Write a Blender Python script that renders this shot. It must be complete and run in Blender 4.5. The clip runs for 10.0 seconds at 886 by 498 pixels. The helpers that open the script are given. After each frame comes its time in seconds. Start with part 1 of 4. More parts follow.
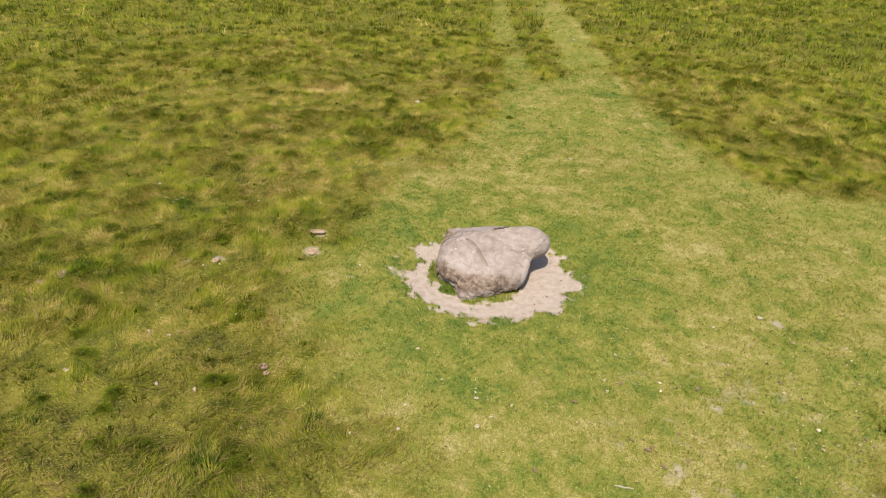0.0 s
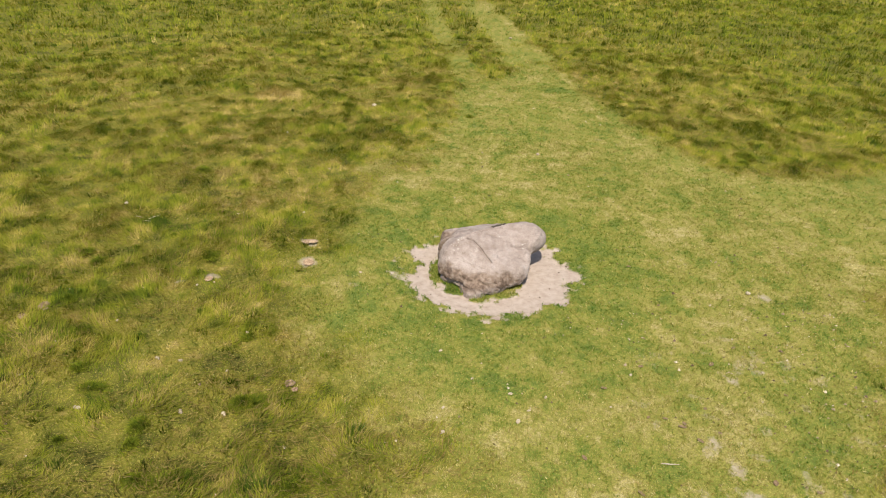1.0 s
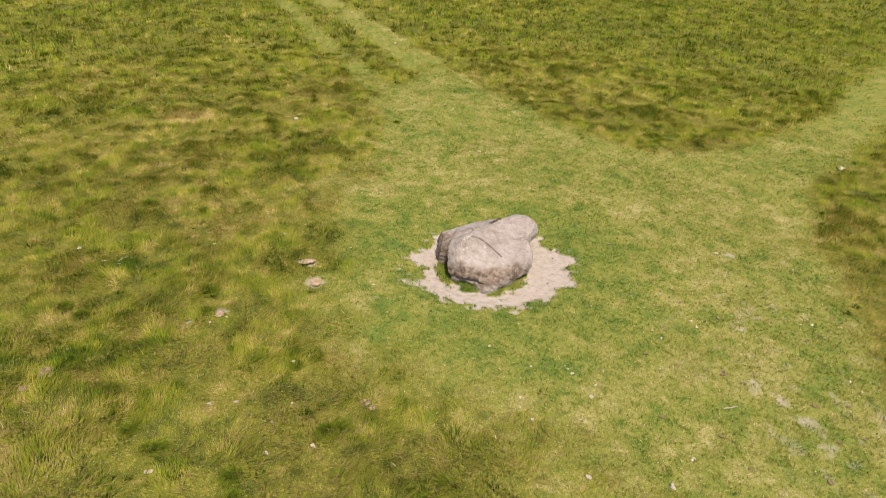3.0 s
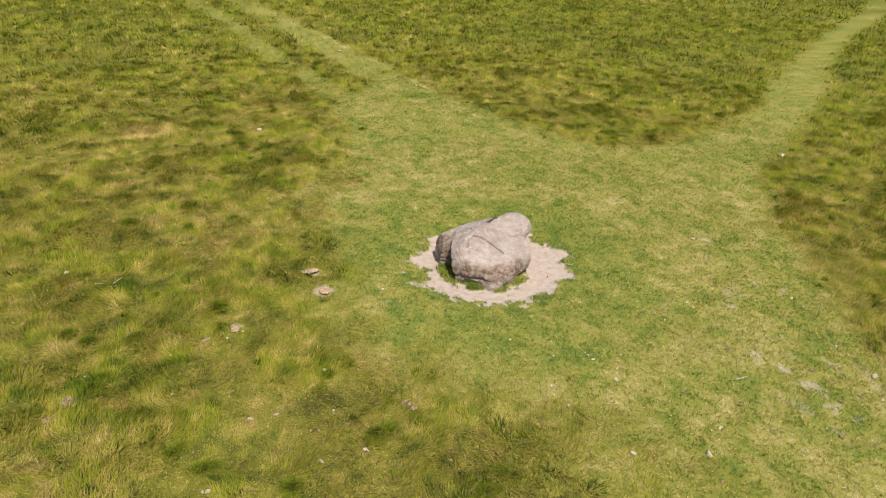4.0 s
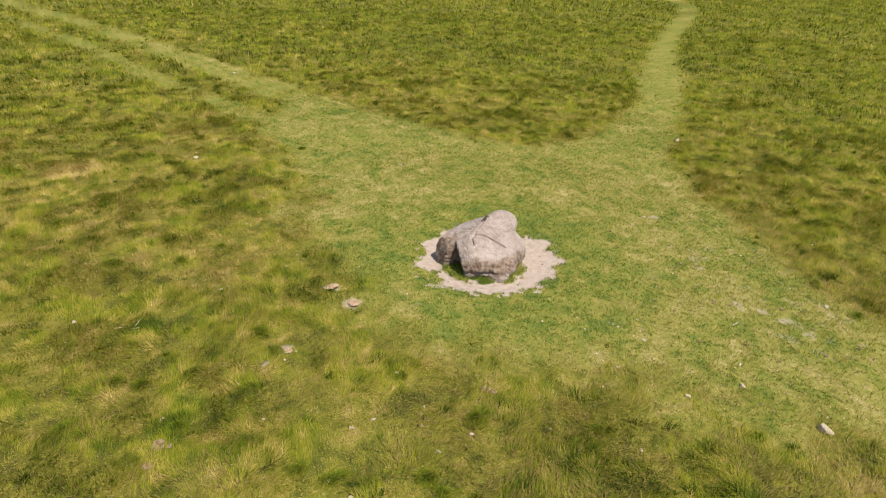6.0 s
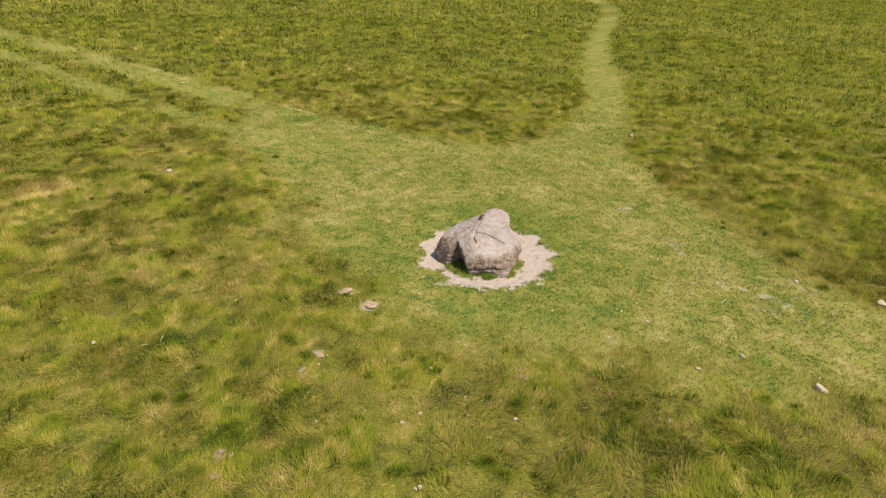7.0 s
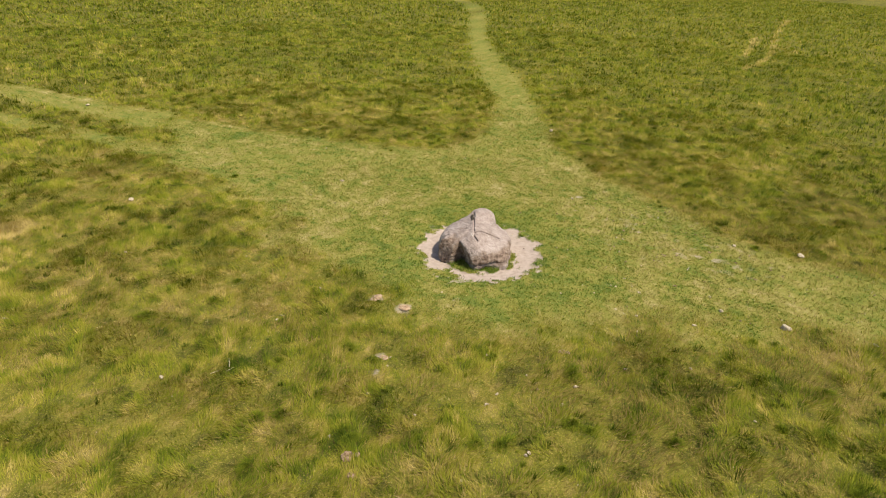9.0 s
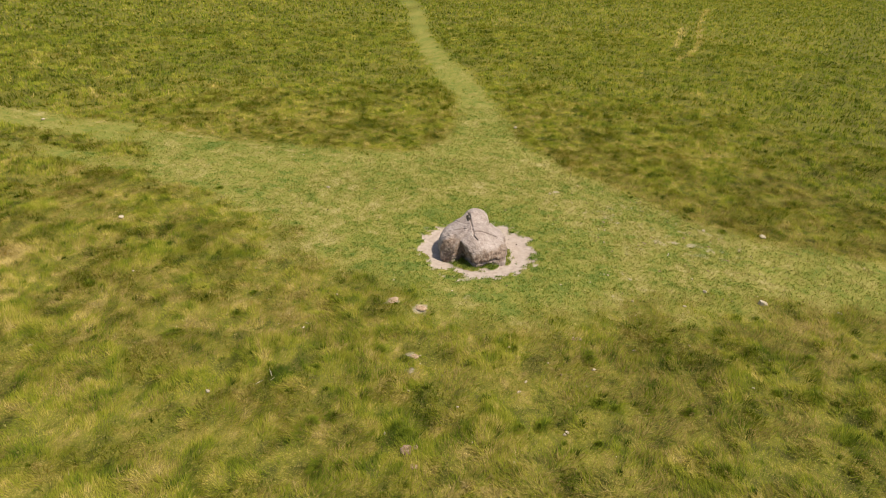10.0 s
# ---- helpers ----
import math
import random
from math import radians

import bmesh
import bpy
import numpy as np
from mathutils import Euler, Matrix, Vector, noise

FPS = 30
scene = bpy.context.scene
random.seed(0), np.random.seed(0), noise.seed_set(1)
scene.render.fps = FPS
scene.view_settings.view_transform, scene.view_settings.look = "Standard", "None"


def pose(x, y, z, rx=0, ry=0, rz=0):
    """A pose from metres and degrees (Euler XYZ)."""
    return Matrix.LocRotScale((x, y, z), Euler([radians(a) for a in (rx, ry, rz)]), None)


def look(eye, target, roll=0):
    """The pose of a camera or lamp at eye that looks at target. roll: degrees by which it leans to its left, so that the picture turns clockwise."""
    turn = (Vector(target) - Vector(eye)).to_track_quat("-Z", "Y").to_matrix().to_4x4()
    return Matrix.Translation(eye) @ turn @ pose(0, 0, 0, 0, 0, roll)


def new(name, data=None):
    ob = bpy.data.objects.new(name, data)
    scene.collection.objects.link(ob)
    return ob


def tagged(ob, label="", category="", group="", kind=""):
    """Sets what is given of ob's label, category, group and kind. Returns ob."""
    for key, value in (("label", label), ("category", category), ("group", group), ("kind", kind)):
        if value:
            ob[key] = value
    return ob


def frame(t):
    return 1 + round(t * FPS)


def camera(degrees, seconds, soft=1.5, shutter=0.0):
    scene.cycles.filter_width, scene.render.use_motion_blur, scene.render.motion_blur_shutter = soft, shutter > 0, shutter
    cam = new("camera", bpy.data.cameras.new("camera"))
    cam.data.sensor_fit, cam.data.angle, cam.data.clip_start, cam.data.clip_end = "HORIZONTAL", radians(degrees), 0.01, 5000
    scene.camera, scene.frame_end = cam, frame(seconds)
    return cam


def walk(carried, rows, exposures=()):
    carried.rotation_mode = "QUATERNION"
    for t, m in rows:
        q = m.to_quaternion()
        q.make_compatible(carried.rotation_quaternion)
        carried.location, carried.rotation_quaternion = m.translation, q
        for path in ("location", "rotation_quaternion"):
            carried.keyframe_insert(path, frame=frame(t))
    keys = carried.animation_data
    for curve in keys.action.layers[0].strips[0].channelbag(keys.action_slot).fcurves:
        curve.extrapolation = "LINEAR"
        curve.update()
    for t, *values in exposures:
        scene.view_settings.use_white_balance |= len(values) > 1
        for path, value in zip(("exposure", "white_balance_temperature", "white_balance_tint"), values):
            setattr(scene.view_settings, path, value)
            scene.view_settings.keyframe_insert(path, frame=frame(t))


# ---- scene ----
cam = camera(69.9, 10.0, soft=1.0)
PATH = [
    (0, (2.315, -9.827, 6.367), (1.883, -8.166, 5.34), 2.8),
    (0.5, (1.588, -10.023, 6.35), (1.278, -8.333, 5.327), 2.9),
    (1, (0.906, -10.146, 6.326), (0.714, -8.433, 5.311), 2.9),
    (1.5, (0.237, -10.252, 6.307), (0.153, -8.526, 5.299), 2.8),
    (2, (-0.517, -10.326, 6.283), (-0.482, -8.594, 5.286), 2.9),
    (2.5, (-1.254, -10.353, 6.259), (-1.096, -8.622, 5.27), 2.9),
    (4, (-3.471, -10.297, 6.211), (-2.963, -8.614, 5.257), 3.1),
    (4.5, (-4.208, -10.224, 6.203), (-3.589, -8.57, 5.263), 3.0),
    (5, (-4.964, -10.123, 6.187), (-4.239, -8.505, 5.262), 3.0),
    (5.5, (-5.749, -10.009, 6.202), (-4.919, -8.433, 5.292), 2.9),
    (7, (-8.065, -9.367, 6.348), (-6.95, -7.963, 5.464), 2.8),
    (7.5, (-8.839, -9.071, 6.416), (-7.637, -7.734, 5.539), 2.8),
    (8, (-9.598, -8.739, 6.526), (-8.316, -7.476, 5.653), 2.8),
    (8.5, (-10.307, -8.372, 6.675), (-8.957, -7.184, 5.8), 2.8),
    (9, (-11.046, -7.962, 6.86), (-9.632, -6.852, 5.982), 2.7),
    (9.5, (-11.804, -7.525, 7.097), (-10.331, -6.5, 6.213), 2.6),
    (10, (-12.514, -7.022, 7.339), (-10.99, -6.082, 6.447), 2.3),
]
walk(cam, [(t, look(eye, target, roll)) for t, eye, target, roll in PATH],
     exposures=[(0, 0.69, 6600, 10), (5, 0.68, 6600, 10), (10, 0.63, 6850, 11)])

# ---------------------------------------------------------------- light
SUN_FROM = Vector((0.02, -0.50, 0.866)).normalized()
SUN_EL = math.asin(SUN_FROM.z)
world = bpy.data.worlds.new("sky")
scene.world = world
world.use_nodes = True
wn = world.node_tree
sky = wn.nodes.new("ShaderNodeTexSky")
sky.sky_type = "NISHITA"
sky.sun_disc = False
sky.sun_elevation = SUN_EL
sky.sun_rotation = math.atan2(SUN_FROM.x, SUN_FROM.y)
sky.air_density, sky.dust_density = 1.0, 1.5
wn.links.new(sky.outputs[0], wn.nodes["Background"].inputs[0])
wn.nodes["Background"].inputs[1].default_value = 0.11
sun_lamp = bpy.data.lights.new("sun", "SUN")
sun_lamp.energy, sun_lamp.angle, sun_lamp.color = 4.2, radians(0.55), (1.0, 0.955, 0.88)
sun = new("sun", sun_lamp)
sun.matrix_world = look(SUN_FROM * 60, (0, 0, 0))

# ---------------------------------------------------------------- noise fields
rng = np.random.default_rng(7)


def lattice(ix, iy, seed):
    h = (ix.astype(np.int64) * 374761393 + iy.astype(np.int64) * 668265263 + seed * 974711) & 0xFFFFFFFF
    h = ((h ^ (h >> 13)) * 1274126177) & 0xFFFFFFFF
    h = ((h ^ (h >> 16)) * 2246822519) & 0xFFFFFFFF
    return ((h ^ (h >> 15)) & 0xFFFFFF) / float(0xFFFFFF)


def field(x, y, size, seed):
    """Smooth value noise, 0 to 1, with cells of the given size in metres."""
    u, v = x / size, y / size
    iu, iv = np.floor(u), np.floor(v)
    fu, fv = u - iu, v - iv
    fu, fv = fu * fu * fu * (fu * (fu * 6 - 15) + 10), fv * fv * fv * (fv * (fv * 6 - 15) + 10)
    a, b = lattice(iu, iv, seed), lattice(iu + 1, iv, seed)
    c, d = lattice(iu, iv + 1, seed), lattice(iu + 1, iv + 1, seed)
    return (a * (1 - fu) + b * fu) * (1 - fv) + (c * (1 - fu) + d * fu) * fv


def cloud(x, y, size, seed, octaves=3):
    total, weight, amp = 0.0, 0.0, 1.0
    for k in range(octaves):
        ca, sa = math.cos(0.7 * k + seed), math.sin(0.7 * k + seed)
        total = total + amp * field(x * ca - y * sa + 13.1 * k, x * sa + y * ca, size / 2 ** k, seed + 31 * k)
        weight += amp
        amp *= 0.55
    return total / weight


def step(a, b, v):
    v = np.clip((v - a) / (b - a), 0, 1)
    return v * v * (3 - 2 * v)


# ---------------------------------------------------------------- the plan of the ground
RING = (0.74, 0.12)                     # middle of the bare earth round the boulder
# the open trodden turf round the stone, where the ways meet and leave to the south-east
OPEN_TURF = [(-1.2, 12.4), (-1.5, 9.4), (-1.8, 7.0), (-2.2, 5.0), (-2.5, 3.0), (-2.7, 0.8), (-2.5, -1.0), (-2.1, -2.1), (-1.5, -3.1),
             (-0.8, -4.1), (0.2, -5.0), (1.2, -6.0), (2.6, -7.8), (3.6, -10.0), (4.6, -13.5), (6.0, -20.0),
             (9.5, -20.0), (7.2, -13.5), (6.3, -9.5), (5.9, -6.8), (6.0, -5.2), (6.3, -3.8), (6.9, -2.4), (7.4, -1.0), (8.1, 0.7),
             (9.0, 1.9), (10.2, 3.3), (11.6, 4.5), (14.4, 6.9), (14.2, 9.1), (12.8, 8.1), (10.6, 6.9), (8.4, 6.05), (6.5, 6.2), (5.3, 7.3), (4.5, 9.0), (3.7, 11.2),
             (2.7, 14.1), (1.9, 16.6), (0.6, 15.4), (0.1, 13.4)]
# the ways: x, y, half width, and how far they are worn down
WAYS = [
    (0.66, [(1.5, 13.5, 1.3), (0.65, 17.6, 1.05), (-0.75, 23.5, 0.9), (-2.5, 29.9, 0.85), (-5.2, 38.5, 0.9), (-9.0, 50.0, 0.9), (-14.5, 66.0, 1.0)]),
    (0.62, [(-0.4, 11.6, 0.8), (-1.05, 13.4, 0.62), (-2.25, 17.0, 0.52), (-3.7, 22.5, 0.52), (-5.8, 31.5, 0.52), (-8.6, 40.0, 0.5), (-14.0, 56.0, 0.5)]),
    (1.00, [(13.4, 7.3, 1.1), (15.9, 9.3, 1.1), (21.0, 13.9, 1.0), (26.2, 18.6, 0.95), (35.3, 25.9, 0.9), (45.3, 33.2, 0.9), (51.0, 37.6, 1.0), (54.8, 41.8, 0.95),
            (58.5, 47.5, 0.9), (63.0, 58.0, 1.0), (67.0, 74.0, 1.0)]),
]


def along(x, y, line):
    """1 on the middle of the line, 0 at its half width, negative outside."""
    best = np.full(x.shape, -9.0)
    for (ax, ay, aw), (bx, by, bw) in zip(line, line[1:]):
        dx, dy = bx - ax, by - ay
        k = np.clip(((x - ax) * dx + (y - ay) * dy) / (dx * dx + dy * dy), 0, 1)
        d = np.hypot(x - ax - k * dx, y - ay - k * dy)
        best = np.maximum(best, 1 - d / (aw + k * (bw - aw)))
    return best


def inside(x, y, loop):
    """Metres inside the loop, negative outside."""
    near, odd = np.full(x.shape, 99.0), np.zeros(x.shape, bool)
    for (ax, ay), (bx, by) in zip(loop, loop[1:] + loop[:1]):
        dx, dy = bx - ax, by - ay
        k = np.clip(((x - ax) * dx + (y - ay) * dy) / (dx * dx + dy * dy), 0, 1)
        near = np.minimum(near, np.hypot(x - ax - k * dx, y - ay - k * dy))
        if dy:
            odd ^= ((ay > y) != (by > y)) & (x < ax + (y - ay) / dy * dx)
    return np.where(odd, near, -near)


PLAN_STEP, PLAN_LOW, PLAN_N = 0.25, -60.0, 760
plan_x, plan_y = np.meshgrid(PLAN_LOW + PLAN_STEP * np.arange(PLAN_N), PLAN_LOW + PLAN_STEP * np.arange(PLAN_N), indexing="ij")
PLAN = inside(plan_x, plan_y, OPEN_TURF) / 1.1
# the turf fades out slowly into the rough grass on the west and south-west
PLAN = PLAN / (1 + 1.5 * np.maximum(step(-5.0, -2.5, -np.hypot(plan_x + 0.8, plan_y + 3.4)), step(-0.5, 1.8, -plan_x) * step(-9.5, -6.5, -np.abs(plan_y - 1.5))))
for most, way in WAYS:
    PLAN = np.maximum(PLAN, np.minimum(along(plan_x, plan_y, way), most - 0.35))


def trodden(x, y):
    u = np.clip((x - PLAN_LOW) / PLAN_STEP, 0, PLAN_N - 1.001)
    v = np.clip((y - PLAN_LOW) / PLAN_STEP, 0, PLAN_N - 1.001)
    i, j = u.astype(np.int32), v.astype(np.int32)
    fu, fv = u - i, v - j
    best = (PLAN[i, j] * (1 - fu) + PLAN[i + 1, j] * fu) * (1 - fv) + (PLAN[i, j + 1] * (1 - fu) + PLAN[i + 1, j + 1] * fu) * fv
    edge = best + 0.62 * (cloud(x, y, 1.4, 5, 2) - 0.5) + 0.34 * (field(x, y, 0.35, 6) - 0.5)
    return step(-0.30, 0.45, edge)


def bare(x, y):
    """How much the turf is worn through to pale earth, 0.5 at the edge."""
    out = np.zeros(x.shape)
    near = (np.abs(x) < 8.0) & (np.abs(y) < 10.0)
    out[near] = bare_near(x[near], y[near])
    return out


def bare_near(x, y):
    dx, dy = x - RING[0], y - RING[1]
    a, r = np.arctan2(dy, dx), np.hypot(dx, dy)
    rim = 1.63 - 0.09 * np.cos(a) - 0.04 * np.sin(a) + 0.05 * np.sin(2 * a + 0.6) + 0.05 * np.sin(5 * a + 1.0) + 0.035 * np.sin(9 * a)
    ragged = (0.44 * (cloud(x, y, 0.40, 11, 2) - 0.5) + 0.46 * (cloud(x, y, 0.13, 13, 3) - 0.5)) * (1.0 + 0.3 * step(0.2, 1.0, -np.cos(a - 0.15)))
    out = (rim - 0.06 - r + ragged) / 0.22 + 0.5
    # grass left standing against the foot of the stone, on its south and west
    fx, fy = (x - 0.46) / 0.92, (y + 0.06) / 0.92
    f = np.hypot(fx, fy)
    turned = np.degrees(a) % 360
    side = step(150, 172, turned) * (1 - step(332, 352, turned))
    foot = (1.02 + 0.46 * (cloud(x, y, 0.22, 12) - 0.5) - f) / 0.14 * side
    out = np.minimum(out, 1.0 - 0.95 * np.clip(foot, 0, 1))
    # a few scrapes elsewhere
    for px, py, pr in SCRAPES:
        d = np.hypot((x - px), (y - py) * 1.2)
        out = np.maximum(out, np.minimum(0.53, 0.5 + (pr - d + 0.30 * (cloud(x, y, 0.16, 14) - 0.5)) / 0.3 - 0.08))
    # thin, half-bare turf on the way out to the south-east
    thin = (1 - step(1.2, 3.2, np.hypot(x - 4.7, (y + 3.6) * 0.7))) * step(0.56, 0.70, cloud(x, y, 0.24, 16, 3))
    out = np.maximum(out, 0.39 * thin)
    return np.clip(out, 0, 1)


# scrapes and thin places: x, y, radius
SCRAPES = [(-2.86, 0.17, 0.13), (-2.69, -0.46, 0.12), (-4.25, -1.29, 0.10), (-4.67, -1.53, 0.07), (5.01, -2.13, 0.10),
           (4.47, -2.43, 0.09), (4.17, -5.03, 0.11), (4.13, -4.17, 0.10), (3.98, -3.75, 0.08), (5.38, -3.82, 0.08),
           (5.66, 0.05, 0.12), (4.22, -4.56, 0.08), (-1.00, -0.55, 0.10), (-0.98, 0.35, 0.07), (-1.15, -0.15, 0.05),
           (-1.66, -1.05, 0.07), (5.60, -5.10, 0.10), (3.30, 7.60, 0.10)]


def mounds(x, y):
    """The hummocks of the rough grass, 0 to 1."""
    return cloud(x, y, 0.52, 21, 2)


def height(x, y):
    worn = trodden(x, y)
    r = np.hypot(x - RING[0], y - RING[1])
    near, close = 1 - step(15, 26, r), 1 - step(8, 13, r)
    z = near * (1 - worn) * (0.17 * (mounds(x, y) - 0.45) + 0.05 * close * (field(x, y, 0.30, 22) - 0.5))
    z = z + near * worn * 0.030 * (cloud(x, y, 0.6, 23, 2) - 0.5)
    z = z - 0.10 * (1 - step(0.9, 2.3, r)) - 0.028 * step(0.35, 0.65, bare(x, y)) * (r < 3)
    return z + near * 0.008 * (field(x, y, 0.14, 24) - 0.5) * step(0.4, 0.8, bare(x, y))


# pale lines trodden to straw: x, y, half width
FAINT = [[(4.4, 7.5, 0.3), (3.68, 8.8, 0.22), (2.53, 13.4, 0.22), (1.06, 19.6, 0.25), (-0.43, 24.1, 0.3), (-2.3, 30.3, 0.3)],
         [(35.2, 3.6, 0.3), (36.9, 3.4, 0.3), (41.8, 3.8, 0.25), (46.0, 4.5, 0.25), (51.0, 5.7, 0.28), (57.7, 7.2, 0.3), (65.4, 8.7, 0.35), (76.0, 10.2, 0.4)],
         [(40.5, 5.2, 0.25), (44.0, 5.9, 0.32), (49.0, 6.9, 0.32), (54.0, 8.0, 0.2)]]


def greenness(x, y):
    """Place on the colour scale of the sward: 0 deep green, 0.5 yellow green, 1 straw."""
    worn = trodden(x, y)
    r = np.hypot(x - RING[0], y - RING[1])
    south_east = step(2, 6, x) * step(0, 4, -y)
    southern = step(3.0, 6.0, -y) * step(-9.0, -5.0, x)
    rough = (0.54 - 0.10 * step(12, 28, r) - 0.10 * southern - 0.04 * step(6, 12, x) + 0.26 * (cloud(x, y, 2.6, 41, 2) - 0.5)
             + 0.34 * (cloud(x, y, 0.30, 42, 2) - 0.5) + 0.46 * (cloud(x, y, 0.15, 40, 2) - 0.5))
    rough = rough - 0.26 * step(0.53, 0.63, cloud(x, y, 0.24, 48, 2)) + 0.18 * step(0.56, 0.66, cloud(x, y, 0.28, 37, 2))
    # dry and brown where the rough meets the trodden turf
    rough = rough + 0.16 * step(0.03, 0.4, worn) * step(0.35, 0.6, cloud(x, y, 1.1, 38, 2))
    turf_tone = (0.57 - 0.10 * np.maximum(step(3, 9, y), step(6, 11, x)) - 0.12 * south_east + 0.34 * (cloud(x, y, 2.0, 43, 3) - 0.5)
                 + 0.60 * (cloud(x, y, 0.30, 44, 3) - 0.5) + 0.30 * (cloud(x, y, 0.09, 39, 2) - 0.5) - 0.22 * step(0.55, 0.67, cloud(x, y, 0.30, 49, 2)))
    lush = (1 - step(1.9, 4.2, r + 2.4 * (cloud(x, y, 0.8, 45) - 0.5))) * 0.27
    for px, py, pr in ((2.1, 12.2, 1.0), (-6.15, -2.38, 0.55), (-5.9, 0.3, 0.8)):
        lush = lush + 0.4 * (1 - step(0.2, 1.0, np.hypot(x - px, (y - py) * 1.8) / pr))
    hay = 0.75 * (1 - step(0.3, 1.0, np.hypot((x + 6.75) * 0.8, y - 9.0) / 0.8 + 0.5 * (cloud(x, y, 0.3, 46) - 0.5)))
    for trail in FAINT:
        hay = hay + (0.16 if trail is FAINT[0] else 0.60) * step(0.0, 0.6, along(x, y, trail) + 0.8 * (field(x, y, 0.5, 47) - 0.5))
    return np.clip(rough * (1 - worn) + turf_tone * worn - lush + hay, 0, 1)


# ---------------------------------------------------------------- materials
def material(name):
    m = bpy.data.materials.new(name)
    m.use_nodes = True
    m.node_tree.nodes.clear()
    nt = m.node_tree
    out = nt.nodes.new("ShaderNodeOutputMaterial")
    return m, nt, out


def node(nt, kind, **values):
    n = nt.nodes.new("ShaderNode" + kind)
    for k, v in values.items():
        n.inputs[k.replace("_", " ")].default_value = v
    return n


def noise_node(nt, scale, detail=4.0, rough=0.55, vec=None):
    n = node(nt, "TexNoise", Scale=scale, Detail=detail, Roughness=rough)
    if vec is not None:
        nt.links.new(vec, n.inputs["Vector"])
    return n.outputs["Fac"]


def maths(nt, op, a, b=None, clamp=False):
    n = nt.nodes.new("ShaderNodeMath")
    n.operation, n.use_clamp = op, clamp
    for i, v in enumerate((a, b)):
        if v is None:
            continue
        if isinstance(v, (int, float)):
            n.inputs[i].default_value = v
        else:
            nt.links.new(v, n.inputs[i])
    return n.outputs[0]


def ramp(nt, fac, stops):
    n = nt.nodes.new("ShaderNodeValToRGB")
    e = n.color_ramp.elements
    while len(e) < len(stops):
        e.new(0.5)
    for el, (p, c) in zip(e, stops):
        el.position, el.color = p, (*c, 1)
    nt.links.new(fac, n.inputs[0])
    return n.outputs[0]


def blend(nt, fac, a, b, mode="MIX"):
    n = nt.nodes.new("ShaderNodeMix")
    n.data_type, n.blend_type = "RGBA", mode
    for sock, v in ((n.inputs[0], fac), (n.inputs[6], a), (n.inputs[7], b)):
        if isinstance(v, (int, float)):
            sock.default_value = v
        elif isinstance(v, tuple):
            sock.default_value = (*v, 1)
        else:
            nt.links.new(v, sock)
    return n.outputs[2]


def attribute(nt, name):
    n = nt.nodes.new("ShaderNodeAttribute")
    n.attribute_name = name
    return n.outputs["Fac"]


def position(nt):
    return nt.nodes.new("ShaderNodeNewGeometry").outputs["Position"]


def bump(nt, h, strength, distance, normal=None):
    n = node(nt, "Bump", Strength=strength, Distance=distance)
    nt.links.new(h, n.inputs["Height"])
    if normal is not None:
        nt.links.new(normal, n.inputs["Normal"])
    return n.outputs[0]


SWARD = [(0.0, (0.048, 0.078, 0.010)), (0.26, (0.152, 0.182, 0.016)), (0.52, (0.243, 0.245, 0.024)),
         (0.76, (0.368, 0.296, 0.064)), (1.0, (0.55, 0.420, 0.155))]
TURF = [(0.0, (0.080, 0.150, 0.024)), (0.26, (0.170, 0.215, 0.034)), (0.52, (0.262, 0.252, 0.050)),
        (0.76, (0.375, 0.325, 0.110)), (1.0, (0.54, 0.455, 0.225))]


# dead brown and olive grass, matted down
DRY = [(0.0, (0.052, 0.058, 0.012)), (0.26, (0.125, 0.112, 0.022)), (0.52, (0.205, 0.155, 0.042)), (0.76, (0.300, 0.222, 0.080)), (1.0, (0.42, 0.325, 0.150))]


def blade_material(name, scale, spread):
    m, nt, out = material(name)
    geo = nt.nodes.new("ShaderNodeNewGeometry")
    jit = maths(nt, "MULTIPLY", maths(nt, "SUBTRACT", geo.outputs["Random Per Island"], 0.5), spread)
    hue = maths(nt, "ADD", attribute(nt, "hue"), jit, True)
    col = ramp(nt, hue, scale)
    dif, tra = node(nt, "BsdfPrincipled", Roughness=0.55), node(nt, "BsdfTranslucent")
    dif.inputs["Specular IOR Level"].default_value = 0.0
    nt.links.new(col, dif.inputs["Base Color"])
    nt.links.new(blend(nt, 1.0, col, (1.0, 1.0, 0.55), "MULTIPLY"), tra.inputs[0])
    mix = node(nt, "MixShader", Fac=0.36)
    nt.links.new(dif.outputs[0], mix.inputs[1])
    nt.links.new(tra.outputs[0], mix.inputs[2])
    nt.links.new(mix.outputs[0], out.inputs[0])
    return m


